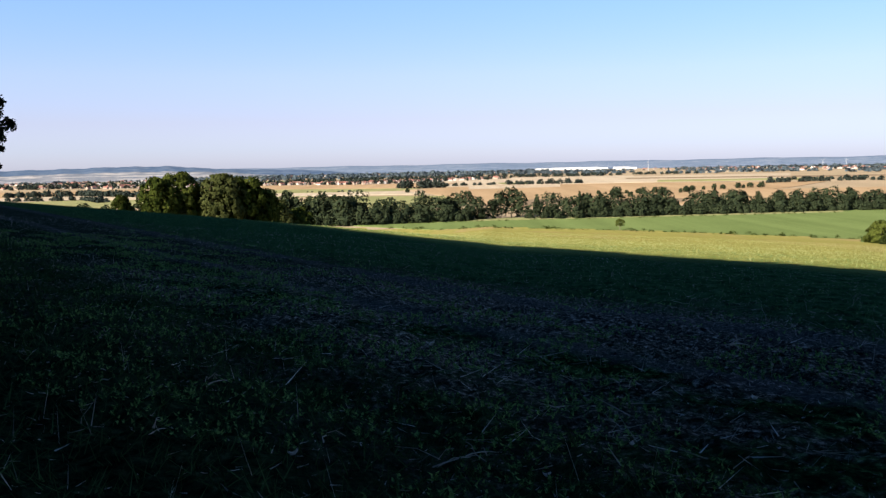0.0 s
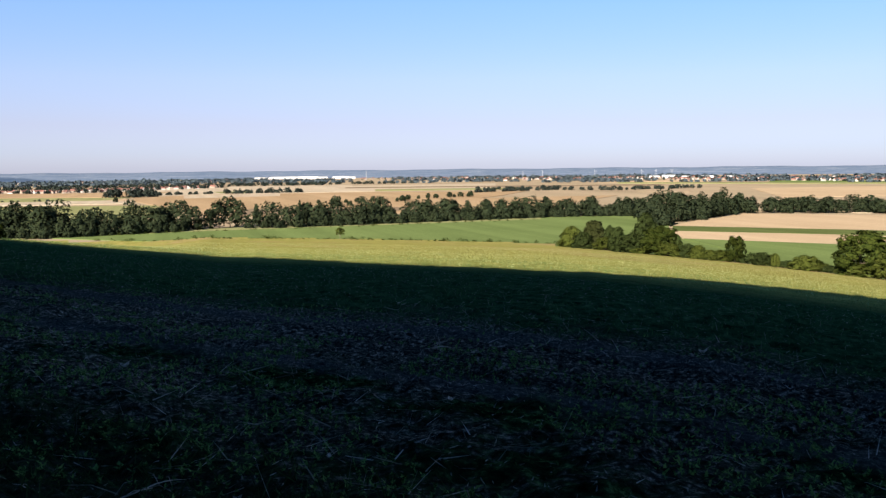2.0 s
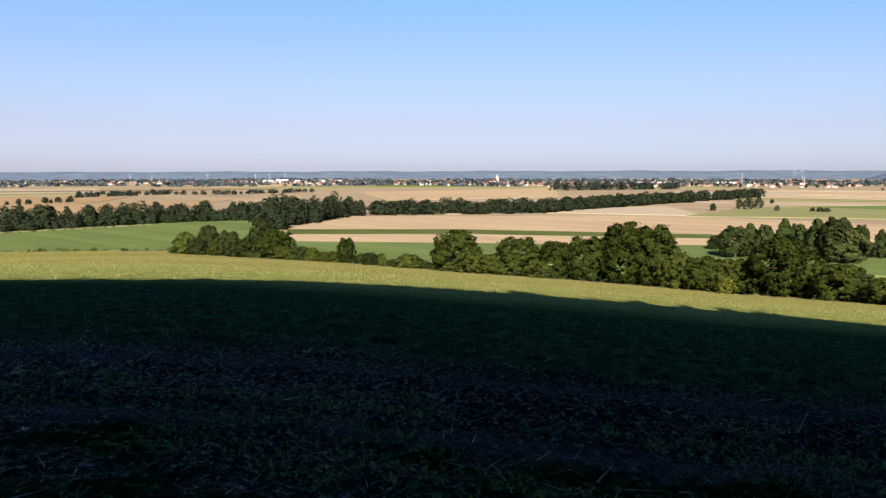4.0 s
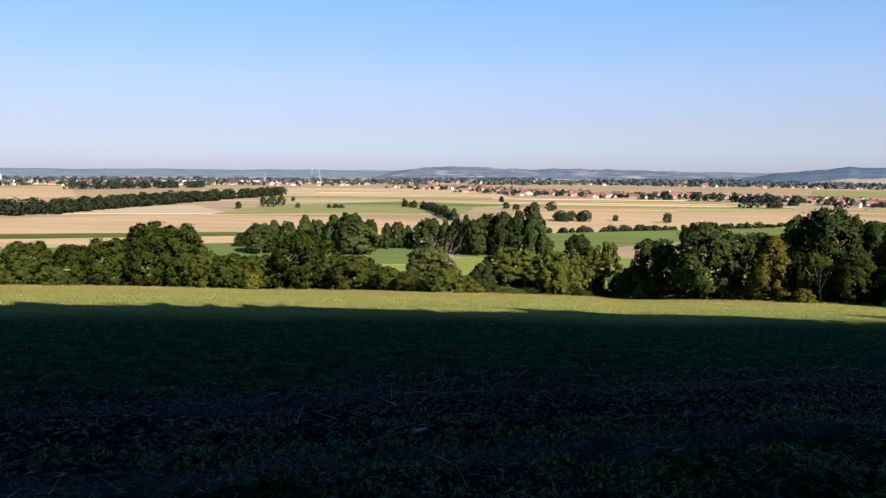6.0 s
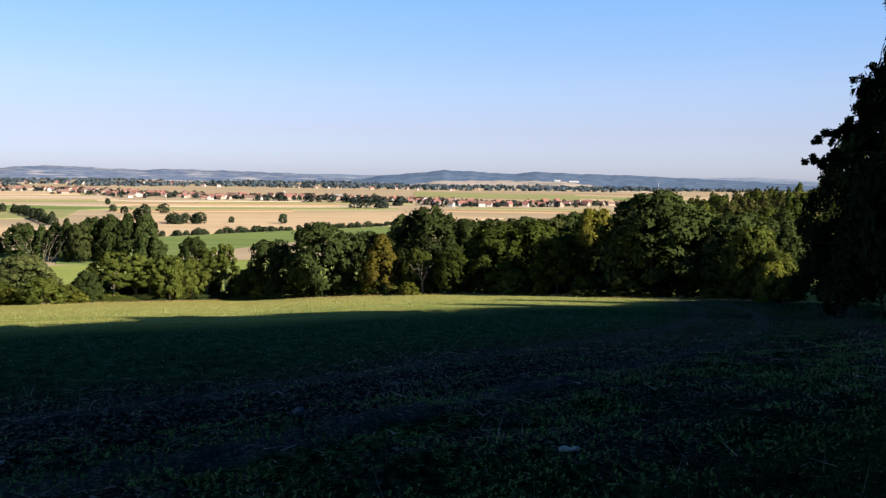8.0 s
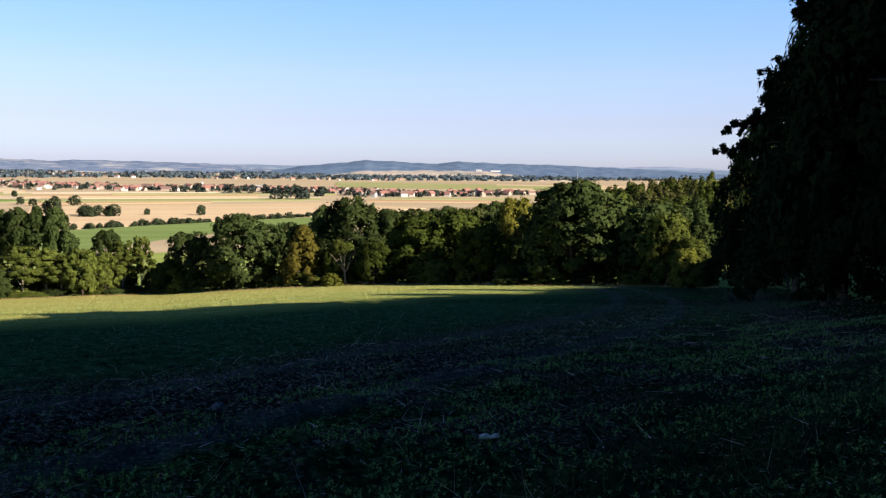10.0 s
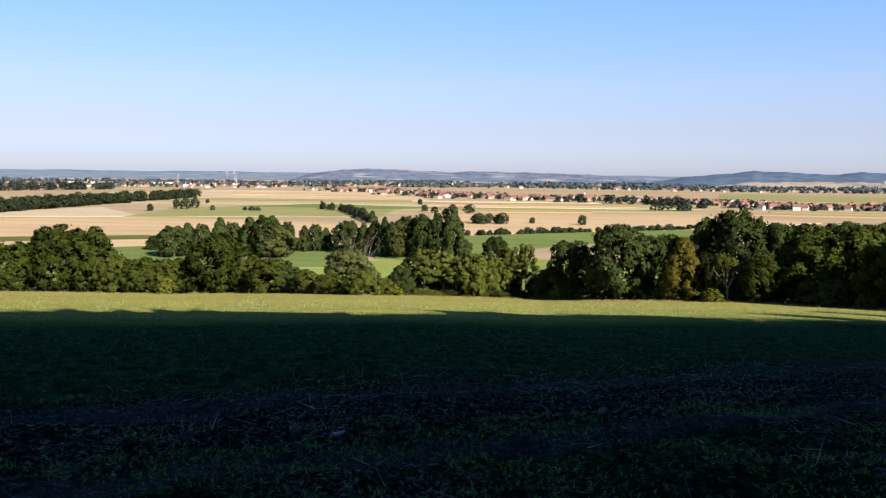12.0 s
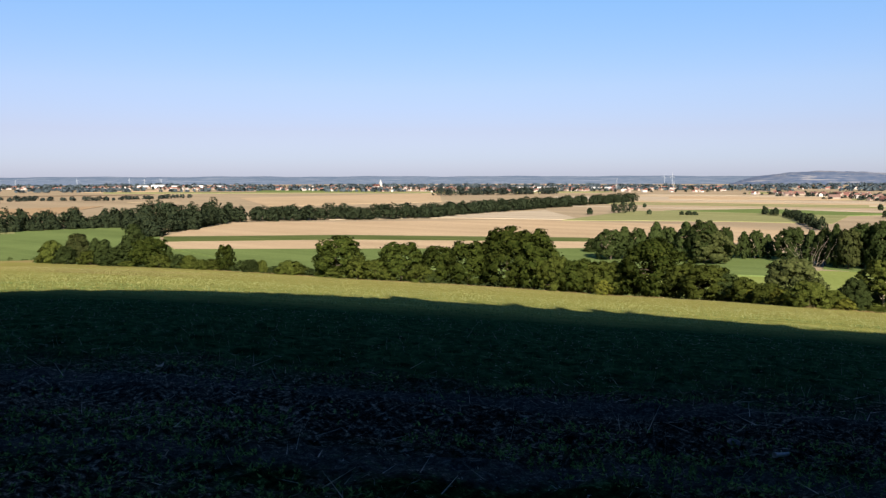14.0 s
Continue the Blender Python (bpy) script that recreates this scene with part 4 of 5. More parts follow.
for b, r, h, w, shape in ((2.5, 672, 8, 9, "bush"), (3.2, 676, 15, 11, "round"), (3.8, 684, 22, 15, "round"), (4.5, 690, 25, 17, "round"), (5.1, 686, 21, 12, "round"), (5.7, 670, 8, 8, "bush"), (6.2, 700, 17, 9, "upright"),
                          (9.0, 945, 11, 5, "upright"), (9.7, 945, 7, 4, "upright"), (10.4, 945, 8, 4, "upright"), (11.4, 1035, 13, 17, "round"), (12.3, 1035, 7, 8, "round"), (13.1, 1060, 11, 13, "round"), (14.3, 1070, 11, 14, "round"), (-2.4, 1310, 8, 8, "round")):
    river.tree(*polar(b, r), h, w, shape)
river.row([(31.4, 790), (32.3, 720), (33.0, 650)], 6, 9, 14, 1.2, 8, ("round", "bush"))
river.row([(33.5, 705), (35, 760), (37.5, 850), (43, 872), (50, 885), (54, 1015), (60, 1240), (64, 1460)], 6, 10, 15, 1.4, 10)
river.row([(34.5, 740), (37.5, 870), (43, 900), (50, 910), (54, 1040), (60, 1270)], 8, 10, 16, 1.3, 10)
river.row([(31, 840), (34, 900), (37, 980)], 7, 12, 20, 1.1, 20)
for b, r, h, w in ((-18.4, 296, 18, 13), (-17.2, 300, 20.5, 16), (-15.9, 310, 17, 13), (-14.5, 296, 21, 17), (-13.0, 300, 21, 17), (-11.9, 305, 18, 13), (-12.6, 335, 22, 10), (-11.0, 330, 16, 13), (-20.6, 330, 13, 8), (-9.6, 350, 15, 12)):
    plant("lime" if b in (-17.2, -12.6) else "willow" if b in (-14.5, -11.0) else "oak", b, r, h, w, "back", "oaks beyond the brow", label="broad olive-green oak beyond the field's brow")
plant("ash", 11.6, 538, 7, 6, "low", "", label="small lone tree on the field boundary")
river.row([(81.6, 614), (90.3, 672), (96.8, 753), (104, 800)], 4.5, 2, 5, 1.9, 3, ("bush",))
for b, r, h, w in ((80.8, 792, 15, 13), (80.3, 800, 11, 8), (81.9, 936, 10.5, 14), (79.6, 950, 7, 10), (78.9, 980, 8, 8), (82.3, 770, 8, 9), (62.9, 1030, 11, 11), (64.0, 1040, 12, 13), (63.4, 1010, 13, 13)):
    river.tree(*polar(b, r), h, w, "round")
river.row([(82.3, 752), (84.7, 758)], 5, 7, 10, 1.3, 4, ("bush", "round"))
river.row([(71.9, 1024), (73.8, 943)], 11, 6, 10, 0.9, 4, ("round", "upright"))
river.row([(73.8, 943), (75.4, 750)], 13, 7, 11, 0.9, 3, ("round", "upright"))
river.row([(66.8, 980), (68.0, 975)], 7, 4, 6, 1.3, 3, ("round",))
river.row([(10, 1128), (15.5, 1151), (16, 1227), (20.7, 1334)], 14, 5, 9, 1.1, 4, ("round",))
river.row([(-24, 880), (-19, 860)], 10, 8, 14, 1.2, 8)
river.done()
scrub = Wood("woodland", "low uneven scrub along the field boundaries", LEAF_OAK, 90, 0.5)
for k in range(150):
    b = rng.uniform(-4, 26.5)
    r = float(np.interp(b, (-4, 0, 5, 12, 18, 26.5), (604, 572, 552, 525, 502, 480))) + rng.uniform(-3, 3)
    tall = 0.5 + 1.9 * rng.random() ** 3
    scrub.tree(*polar(b, r), tall, tall * rng.uniform(1.2, 4.0), "bush")
scrub.row([(-8, 636), (4, 648), (17, 684), (25, 734)], 6, 0.6, 2.2, 2.2, 4, ("bush",))
scrub.done()
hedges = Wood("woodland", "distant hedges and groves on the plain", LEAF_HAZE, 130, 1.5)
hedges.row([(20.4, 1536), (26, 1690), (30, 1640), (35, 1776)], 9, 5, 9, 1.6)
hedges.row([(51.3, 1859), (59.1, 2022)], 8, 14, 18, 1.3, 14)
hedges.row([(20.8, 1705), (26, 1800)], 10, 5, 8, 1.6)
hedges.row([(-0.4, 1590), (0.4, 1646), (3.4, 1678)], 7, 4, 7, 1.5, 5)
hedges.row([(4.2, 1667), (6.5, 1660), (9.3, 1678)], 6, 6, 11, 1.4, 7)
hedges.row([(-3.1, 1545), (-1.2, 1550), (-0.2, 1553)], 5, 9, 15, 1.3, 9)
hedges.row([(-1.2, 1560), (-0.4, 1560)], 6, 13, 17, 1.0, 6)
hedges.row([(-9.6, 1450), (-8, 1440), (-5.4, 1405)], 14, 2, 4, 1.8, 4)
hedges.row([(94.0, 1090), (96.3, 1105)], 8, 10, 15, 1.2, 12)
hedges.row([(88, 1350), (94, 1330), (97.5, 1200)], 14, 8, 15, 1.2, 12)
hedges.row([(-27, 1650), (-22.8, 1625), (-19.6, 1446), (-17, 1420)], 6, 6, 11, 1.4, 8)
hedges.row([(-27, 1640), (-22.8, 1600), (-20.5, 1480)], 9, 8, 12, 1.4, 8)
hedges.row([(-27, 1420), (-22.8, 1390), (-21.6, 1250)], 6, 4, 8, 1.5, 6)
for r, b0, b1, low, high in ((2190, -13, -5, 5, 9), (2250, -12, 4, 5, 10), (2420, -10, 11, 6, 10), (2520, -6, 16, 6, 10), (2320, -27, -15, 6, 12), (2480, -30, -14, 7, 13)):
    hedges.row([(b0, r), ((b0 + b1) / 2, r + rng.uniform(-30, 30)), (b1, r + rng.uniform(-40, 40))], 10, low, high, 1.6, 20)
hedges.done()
# far woods: the air's blue hazing is put into the leaf colour
LEAF_HAZE_FAR = leaf_material("hazed_far_wood_leaves", (.064, .090, .108), (.100, .130, .152))
far_woods = Wood("woodland", "long dark woods near the horizon", LEAF_HAZE_FAR, 28, 4.2)
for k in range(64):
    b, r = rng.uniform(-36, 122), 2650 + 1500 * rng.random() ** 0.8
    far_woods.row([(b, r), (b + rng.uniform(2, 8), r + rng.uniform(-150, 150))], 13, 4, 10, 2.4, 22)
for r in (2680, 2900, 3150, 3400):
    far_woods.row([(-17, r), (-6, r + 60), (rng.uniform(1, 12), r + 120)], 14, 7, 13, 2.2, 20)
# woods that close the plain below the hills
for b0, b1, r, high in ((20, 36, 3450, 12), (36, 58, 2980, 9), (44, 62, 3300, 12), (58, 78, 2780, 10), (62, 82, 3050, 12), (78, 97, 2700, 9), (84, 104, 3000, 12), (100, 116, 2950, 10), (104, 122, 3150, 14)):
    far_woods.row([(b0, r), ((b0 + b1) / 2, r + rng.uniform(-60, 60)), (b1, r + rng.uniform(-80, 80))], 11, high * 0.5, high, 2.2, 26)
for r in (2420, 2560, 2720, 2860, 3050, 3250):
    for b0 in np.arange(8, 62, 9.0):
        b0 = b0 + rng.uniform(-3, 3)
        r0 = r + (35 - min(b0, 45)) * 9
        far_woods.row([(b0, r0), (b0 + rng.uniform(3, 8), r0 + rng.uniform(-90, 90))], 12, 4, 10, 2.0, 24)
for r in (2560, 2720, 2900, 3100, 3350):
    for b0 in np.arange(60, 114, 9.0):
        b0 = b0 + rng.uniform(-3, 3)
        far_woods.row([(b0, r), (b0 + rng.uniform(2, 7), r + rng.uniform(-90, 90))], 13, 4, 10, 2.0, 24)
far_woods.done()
for b, r, h in ((61.3, 975, 8), (64.8, 1195, 6), (65.1, 982, 6), (78.6, 1183, 8), (86.1, 770, 6), (89.4, 757, 9)):
    plant("far", b, r, h, h * 0.9, "far", "lone trees in the fields")

# ---- villages ----
WALL_W = plain_material("white_plaster", (.42, .40, .375), (.54, .52, .495), 0.8)
WALL_C = plain_material("cream_plaster", (.25, .205, .17), (.35, .295, .25), 0.8)
TILE_R = plain_material("red_roof_tiles", (.175, .088, .076), (.245, .128, .110), 1.5)
TILE_B = plain_material("brown_roof_tiles", (.13, .085, .075), (.19, .125, .11), 1.5)
GLASS = plain_material("dark_window", (.03, .035, .04), (.05, .06, .07), 1.0, 0.2)


def box(bm, x0, y0, z0, x1, y1, z1):
    m = Matrix.Translation(((x0 + x1) / 2, (y0 + y1) / 2, (z0 + z1) / 2)) @ Matrix.Diagonal((x1 - x0, y1 - y0, z1 - z0, 1))
    bmesh.ops.create_cube(bm, size=1, matrix=m)


def build_house(lx, ly, eaves, ridge, wall, tile):
    root = new("house")
    bm = bmesh.new()
    box(bm, -lx / 2, -ly / 2, -1, lx / 2, ly / 2, eaves)
    for sx in (-1, 1):
        vs = [bm.verts.new((sx * lx / 2, -ly / 2, eaves)), bm.verts.new((sx * lx / 2, ly / 2, eaves)), bm.verts.new((sx * lx / 2, 0, ridge))]
        bm.faces.new(vs)
    mesh_part("wall", bm, wall, root)
    bm = bmesh.new()
    o = 0.5
    for sy in (-1, 1):
        drop = o * (ridge - eaves) / (ly / 2)
        a = [(-lx / 2 - o, sy * (ly / 2 + o), eaves - drop), (lx / 2 + o, sy * (ly / 2 + o), eaves - drop), (lx / 2 + o, 0, ridge), (-lx / 2 - o, 0, ridge)]
        low = [bm.verts.new(p) for p in a]
        high = [bm.verts.new((p[0], p[1], p[2] + 0.3)) for p in a]
        bm.faces.new(low)
        bm.faces.new(high)
        for k in range(4):
            bm.faces.new((low[k], low[(k + 1) % 4], high[(k + 1) % 4], high[k]))
    bmesh.ops.recalc_face_normals(bm, faces=bm.faces)
    roof = mesh_part("roof", bm, tile, root)
    bm = bmesh.new()
    box(bm, lx * 0.2, -0.4, ridge - 1, lx * 0.2 + 0.7, 0.4, ridge + 1.1)
    mesh_part("chimney", bm, TILE_B, roof)
    for k in range(3):
        bm = bmesh.new()
        x = -lx / 2 + lx * (k + 0.5) / 3
        box(bm, x - 0.6, -ly / 2 - 0.05, eaves * 0.35, x + 0.6, -ly / 2 + 0.02, eaves * 0.35 + 1.4)
        mesh_part("window", bm, GLASS, root)
    return root


HOUSES = []


def house(b, r, turn, scale=1.0, group="houses of the village"):
    looks = ((12, 9, 4.2, 8.5, WALL_W, TILE_R, "white house with a red tiled roof"), (16, 10, 4.5, 9.5, WALL_C, TILE_R, "cream farmhouse with a red roof"),
             (22, 11, 5.0, 10, WALL_C, TILE_B, "long barn with a brown roof"), (11, 10, 6.0, 10, WALL_W, TILE_B, "tall white house with a brown roof"))
    k = int(rng.choice(4, p=(.25, .5, .15, .10)))
    x, y = polar(b, r)
    m = pose(x, y, PLAIN, 0, 0, turn) @ Matrix.Diagonal((scale, scale, scale, 1))
    found = [o for o in HOUSES if o[0] == k]
    if found:
        src = found[0][1]
        keep = src.matrix_basis.copy()
        src.matrix_basis = Matrix()
        ob = copy_thing(src, m)
        src.matrix_basis = keep
    else:
        ob = build_house(*looks[k][:6])
        ob.matrix_basis = m
        HOUSES.append((k, ob))
    return tagged(ob, looks[k][6], "house", group)


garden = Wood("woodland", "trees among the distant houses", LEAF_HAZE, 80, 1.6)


def village(corners, count, deep, group, scale=1.0, trees=1.0):
    pts = [Vector(polar(b, r)) for b, r in corners]
    lens = [(c - a).length for a, c in zip(pts, pts[1:])]
    for k in range(count):
        i = int(rng.choice(len(lens), p=np.array(lens) / sum(lens)))
        p = pts[i].lerp(pts[i + 1], rng.random()) + Vector((rng.uniform(-deep, deep), rng.uniform(-deep, deep)))
        house(math.degrees(math.atan2(p.x, p.y)), p.length, rng.uniform(0, 180), scale * rng.uniform(0.6, 1.0), group)
        for j in range(3 if rng.random() < trees else 1):
            q = p + Vector((rng.uniform(-28, 28), rng.uniform(-28, 28)))
            garden.tree(q.x, q.y, rng.uniform(3.5, 9) * scale, rng.uniform(6, 13) * scale, ("round", "bush")[j % 2])


village([(73.8, 2075), (79, 1764), (84.6, 1480), (90.2, 1513), (94, 1500)], 180, 85, "houses of the village", 0.9, 0.7)
village([(92, 1510), (98.7, 1390), (102.5, 1240), (106, 1330), (110, 1420)], 120, 55, "houses of the village", 0.9, 0.75)


def town(name, label, corners, count, deep, scale, trees):
    """Small far houses gathered in one object."""
    verts, faces, index = [], [], []
    pts = [Vector(polar(b, r)) for b, r in corners]
    lens = np.array([(c - a).length for a, c in zip(pts, pts[1:])])
    for k in range(count):
        i = int(rng.choice(len(lens), p=lens / lens.sum()))
        p = pts[i].lerp(pts[i + 1], rng.random()) + Vector((rng.uniform(-deep, deep), rng.uniform(-deep, deep)))
        m = pose(p.x, p.y, PLAIN, 0, 0, rng.uniform(0, 180))
        s = scale * rng.uniform(0.7, 1.2)
        lx, ly, ez, rz = 7 * s, 4.6 * s, rng.uniform(2.8, 5.2) * s, 0
        rz = ez + 4.2 * s
        k0 = len(verts)
        for q in ((-lx, -ly, -1), (lx, -ly, -1), (lx, ly, -1), (-lx, ly, -1), (-lx, -ly, ez), (lx, -ly, ez), (lx, ly, ez), (-lx, ly, ez), (-lx, 0, rz), (lx, 0, rz)):
            verts.append(tuple(m @ Vector(q)))
        faces += [tuple(k0 + j for j in f) for f in ((0, 1, 5, 4), (1, 2, 6, 9, 5), (2, 3, 7, 6), (3, 0, 4, 8, 7), (4, 5, 9, 8), (6, 7, 8, 9))]
        wall, roof = int(rng.random() < 0.6), 2 + int(rng.random() < 0.25)
        index += [wall] * 4 + [roof] * 2
        if rng.random() < trees:
            q = p + Vector((rng.uniform(-30, 30), rng.uniform(-30, 30)))
            garden.tree(q.x, q.y, rng.uniform(6, 12) * scale, rng.uniform(8, 15) * scale, "round")
    return tagged(mesh_object(name, verts, faces, [WALL_W, WALL_C, TILE_R, TILE_B], None, index), label, "houses", kind="stuff")


town("village_houses", "red-roofed houses strung along the fields", [(-13, 2120), (-8.4, 2050), (-5.5, 1975), (-1.0, 2085), (3.5, 2300)], 190, 38, 0.8, 1.0)
town("village_houses", "red-roofed houses of a distant village", [(-30, 2450), (-22.8, 2400), (-19.6, 2160), (-15, 2200)], 120, 60, 0.8, 0.9)
town("village_houses", "white and grey houses of a hazy town", [(-26, 3150), (-20.8, 3050), (-15, 2950), (-11, 2900)], 80, 120, 0.8, 1.0)
town("town_houses", "white and red houses of a distant town", [(20, 3350), (33, 3150), (40, 2900), (47, 2700), (54, 2480), (60, 2600), (66, 2600)], 800, 300, 0.8, 0.8)
town("village_houses", "far houses near the horizon", [(-20, 3400), (0, 3600), (20, 3700)], 110, 200, 0.8, 0.5)
town("village_houses", "far houses near the horizon", [(84, 2600), (96, 2500), (104, 2700)], 26, 120, 0.8, 1.0)
town("village_houses", "far houses near the horizon", [(56, 2950), (70, 2900), (86, 3100)], 70, 170, 0.9, 1.0)
town("village_houses", "far houses below the wooded hill", [(96, 3200), (104, 3050), (114, 3250)], 34, 120, 0.9, 1.0)
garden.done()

# ---- far hills ----


def hazed_land(name, woods, fields, cut, band=0.12):
    """Far hills: woods and pale fields in long thin patches, their colours hazed for distance."""
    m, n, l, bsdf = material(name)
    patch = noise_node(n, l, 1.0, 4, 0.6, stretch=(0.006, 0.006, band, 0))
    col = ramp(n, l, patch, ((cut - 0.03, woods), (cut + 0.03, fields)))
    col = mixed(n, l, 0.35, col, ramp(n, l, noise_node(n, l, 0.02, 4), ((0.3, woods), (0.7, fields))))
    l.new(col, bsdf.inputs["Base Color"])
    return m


# the air's blue and pale hazing is put into these base colours
WOODED = hazed_land("hazed_woods", (.052, .090, .162), (.20, .24, .30), 0.74)
MIXED = hazed_land("hazed_wooded_fields", (.058, .098, .185), (.31, .31, .33), 0.59, 0.2)
RIM = hazed_land("hazed_rim_land", (.100, .145, .225), (.235, .275, .345), 0.58, 0.9)
TANNED = hazed_land("distant_fields", (.16, .17, .17), (.34, .295, .26), 0.44)


def ridge(name, r0, r1, b0, b1, crest, mat, label):
    verts, faces = [], []
    n = int((b1 - b0) * 4) + 1
    prof = (0, 0.35, 0.75, 1.0, 0.6, 0.0)
    for k in range(n):
        b = b0 + (b1 - b0) * k / (n - 1)
        for j, f in enumerate(prof):
            r = r0 + (r1 - r0) * j / (len(prof) - 1)
            verts.append((*polar(b, r), PLAIN - 0.5 + f * (crest(b) + 0.5)))
    for k in range(n - 1):
        for j in range(len(prof) - 1):
            a = k * len(prof) + j
            faces.append((a, a + 1, a + 1 + len(prof), a + len(prof)))
    ob = mesh_object(name, verts, faces, mat)
    ob.data.polygons.foreach_set("use_smooth", [True] * len(faces))
    return tagged(ob, label, "hills", kind="structure")


def rise(pairs):
    """A crest line through (bearing, metres above the plain)."""
    bs, hs = zip(*pairs)
    return lambda b: float(np.interp(b, bs, hs)) + 1.2 * math.sin(b * 3.1) + 0.8 * math.sin(b * 7.3)


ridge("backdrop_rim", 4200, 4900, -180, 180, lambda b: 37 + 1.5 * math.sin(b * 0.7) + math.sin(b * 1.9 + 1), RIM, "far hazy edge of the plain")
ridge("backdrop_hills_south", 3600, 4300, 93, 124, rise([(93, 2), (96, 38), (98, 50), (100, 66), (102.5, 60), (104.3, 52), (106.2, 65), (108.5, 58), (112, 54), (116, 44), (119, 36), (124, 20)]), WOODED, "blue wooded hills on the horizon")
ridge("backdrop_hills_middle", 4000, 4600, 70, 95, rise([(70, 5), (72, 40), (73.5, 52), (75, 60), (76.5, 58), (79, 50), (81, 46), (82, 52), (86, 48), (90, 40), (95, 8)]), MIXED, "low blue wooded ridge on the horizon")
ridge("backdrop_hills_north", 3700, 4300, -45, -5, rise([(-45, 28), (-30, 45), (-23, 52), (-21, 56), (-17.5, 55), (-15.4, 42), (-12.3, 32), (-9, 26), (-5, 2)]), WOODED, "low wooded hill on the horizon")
BARE = hazed_land("hazed_bare_slope", (.115, .140, .185), (.37, .36, .36), 0.55, 0.25)
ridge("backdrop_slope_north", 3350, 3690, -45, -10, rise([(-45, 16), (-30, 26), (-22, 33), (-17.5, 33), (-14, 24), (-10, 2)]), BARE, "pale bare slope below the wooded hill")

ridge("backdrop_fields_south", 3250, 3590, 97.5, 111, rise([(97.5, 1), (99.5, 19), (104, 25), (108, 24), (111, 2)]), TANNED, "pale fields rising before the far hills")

# colour paled towards the sky's tone, to look hazed
FAINT = hazed_land("hazed_mountains", (.16, .205, .30), (.19, .23, .32), 0.6)
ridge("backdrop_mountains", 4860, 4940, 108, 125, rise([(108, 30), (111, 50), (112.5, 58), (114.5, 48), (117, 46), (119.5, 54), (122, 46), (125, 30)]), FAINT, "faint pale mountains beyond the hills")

# narrow strips one behind the other
for k, r in enumerate(np.arange(1220, 2050, 62)):
    mat, label = ((PALE, "narrow pale strip field"), (STRAW, "narrow stubble strip field"), (OLIVE, "narrow green strip field"), (STUBBLE, "narrow tan strip field"))[(k * 3 + k // 3) % 4]
    field("field_strip", [(60 + k * 0.4, r), (80 - k * 0.2, r - 80), (80 - k * 0.2, r - 36), (60 + k * 0.4, r + 40)], mat, label, 0.28)
for k, (b0, b1, r, deep) in enumerate(((79, 90, 975, 34), (80, 96, 1030, 46), (82, 97, 1120, 30), (79, 93, 1170, 52), (84, 98, 1250, 38), (78, 91, 1310, 44), (100, 110, 1040, 50), (101, 111, 1130, 36))):
    mat, label = ((OCHRE, "narrow ochre strip field"), (OLIVE, "narrow green strip field"), (PALE, "narrow pale strip field"))[k % 3]
    field("field_strip", [(b0, r), (b1, r + 25), (b1, r + 25 + deep), (b0, r + deep)], mat, label, 0.92 + 0.01 * k)
# patchwork of far fields
for k in range(44):
    b, r = rng.uniform(-34, 124), rng.uniform(1150, 4000)
    turn, deep = rng.uniform(3, 11), rng.uniform(60, 260) * (r / 2000)
    skew = rng.uniform(-60, 60)
    mat, label = ((STRAW, "distant stubble field"), (PALE, "distant pale field"), (OLIVE, "distant green field"), (CROP, "distant green crop"), (STUBBLE, "distant tan field"))[int(rng.choice(5, p=(.3, .25, .2, .1, .15) if r < 2200 else (.15, .15, .45, .15, .10)))]
    field("field", [(b, r), (b + turn, r + skew), (b + turn, r + skew + deep), (b, r + deep)], mat, label, 0.30 + 0.012 * k)

# ---- plants and litter of the near field ----
GREEN_BLADE = leaf_material("weed_leaves", (.012, .044, .014), (.300, .520, .160), 0.25)
# CROP is the shaded side's dark copy; PALE and TIP hold the sunlit tone
CROP_BLADE = leaf_material("crop_leaves", (.020, .060, .020), (.095, .200, .072), 0.3)
PALE_BLADE = leaf_material("sunlit_heads", (.18, .21, .07), (.38, .38, .17), 0.3)
TIP_BLADE = leaf_material("pale_leaf_tips", (.17, .21, .07), (.40, .43, .20), 0.4)
# blades of the margin, coloured darker for the shade near the wood
GRASS_BLADE = leaf_material("margin_grass", (.006, .022, .010), (.060, .110, .040), 0.25)
LITTER = leaf_material("bleached_litter", (.15, .145, .135), (.62, .60, .56), 0.1)
DRY = leaf_material("dry_straw", (.26, .25, .22), (.78, .74, .68), 0.1)


def strip(n, u0, u1, v0, v1, rows=0.0, power=1.0):
    u = u0 + (u1 - u0) * rng.random(n) ** power
    if rows:
        u = np.round(u / rows) * rows + rng.normal(scale=rows * 0.14, size=n)
    v = rng.uniform(v0, v1, n)
    s, c = math.sin(radians(53)), math.cos(radians(53))
    return u * s + v * math.sin(radians(143)), u * c + v * math.cos(radians(143))


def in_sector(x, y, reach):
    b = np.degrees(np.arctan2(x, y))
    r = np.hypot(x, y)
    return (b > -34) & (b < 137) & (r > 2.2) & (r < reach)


def clumpy(x, y, scale, cut):
    f = np.array([noise.noise((a * scale, b * scale, 5.0)) for a, b in zip(x, y)])
    return f > cut


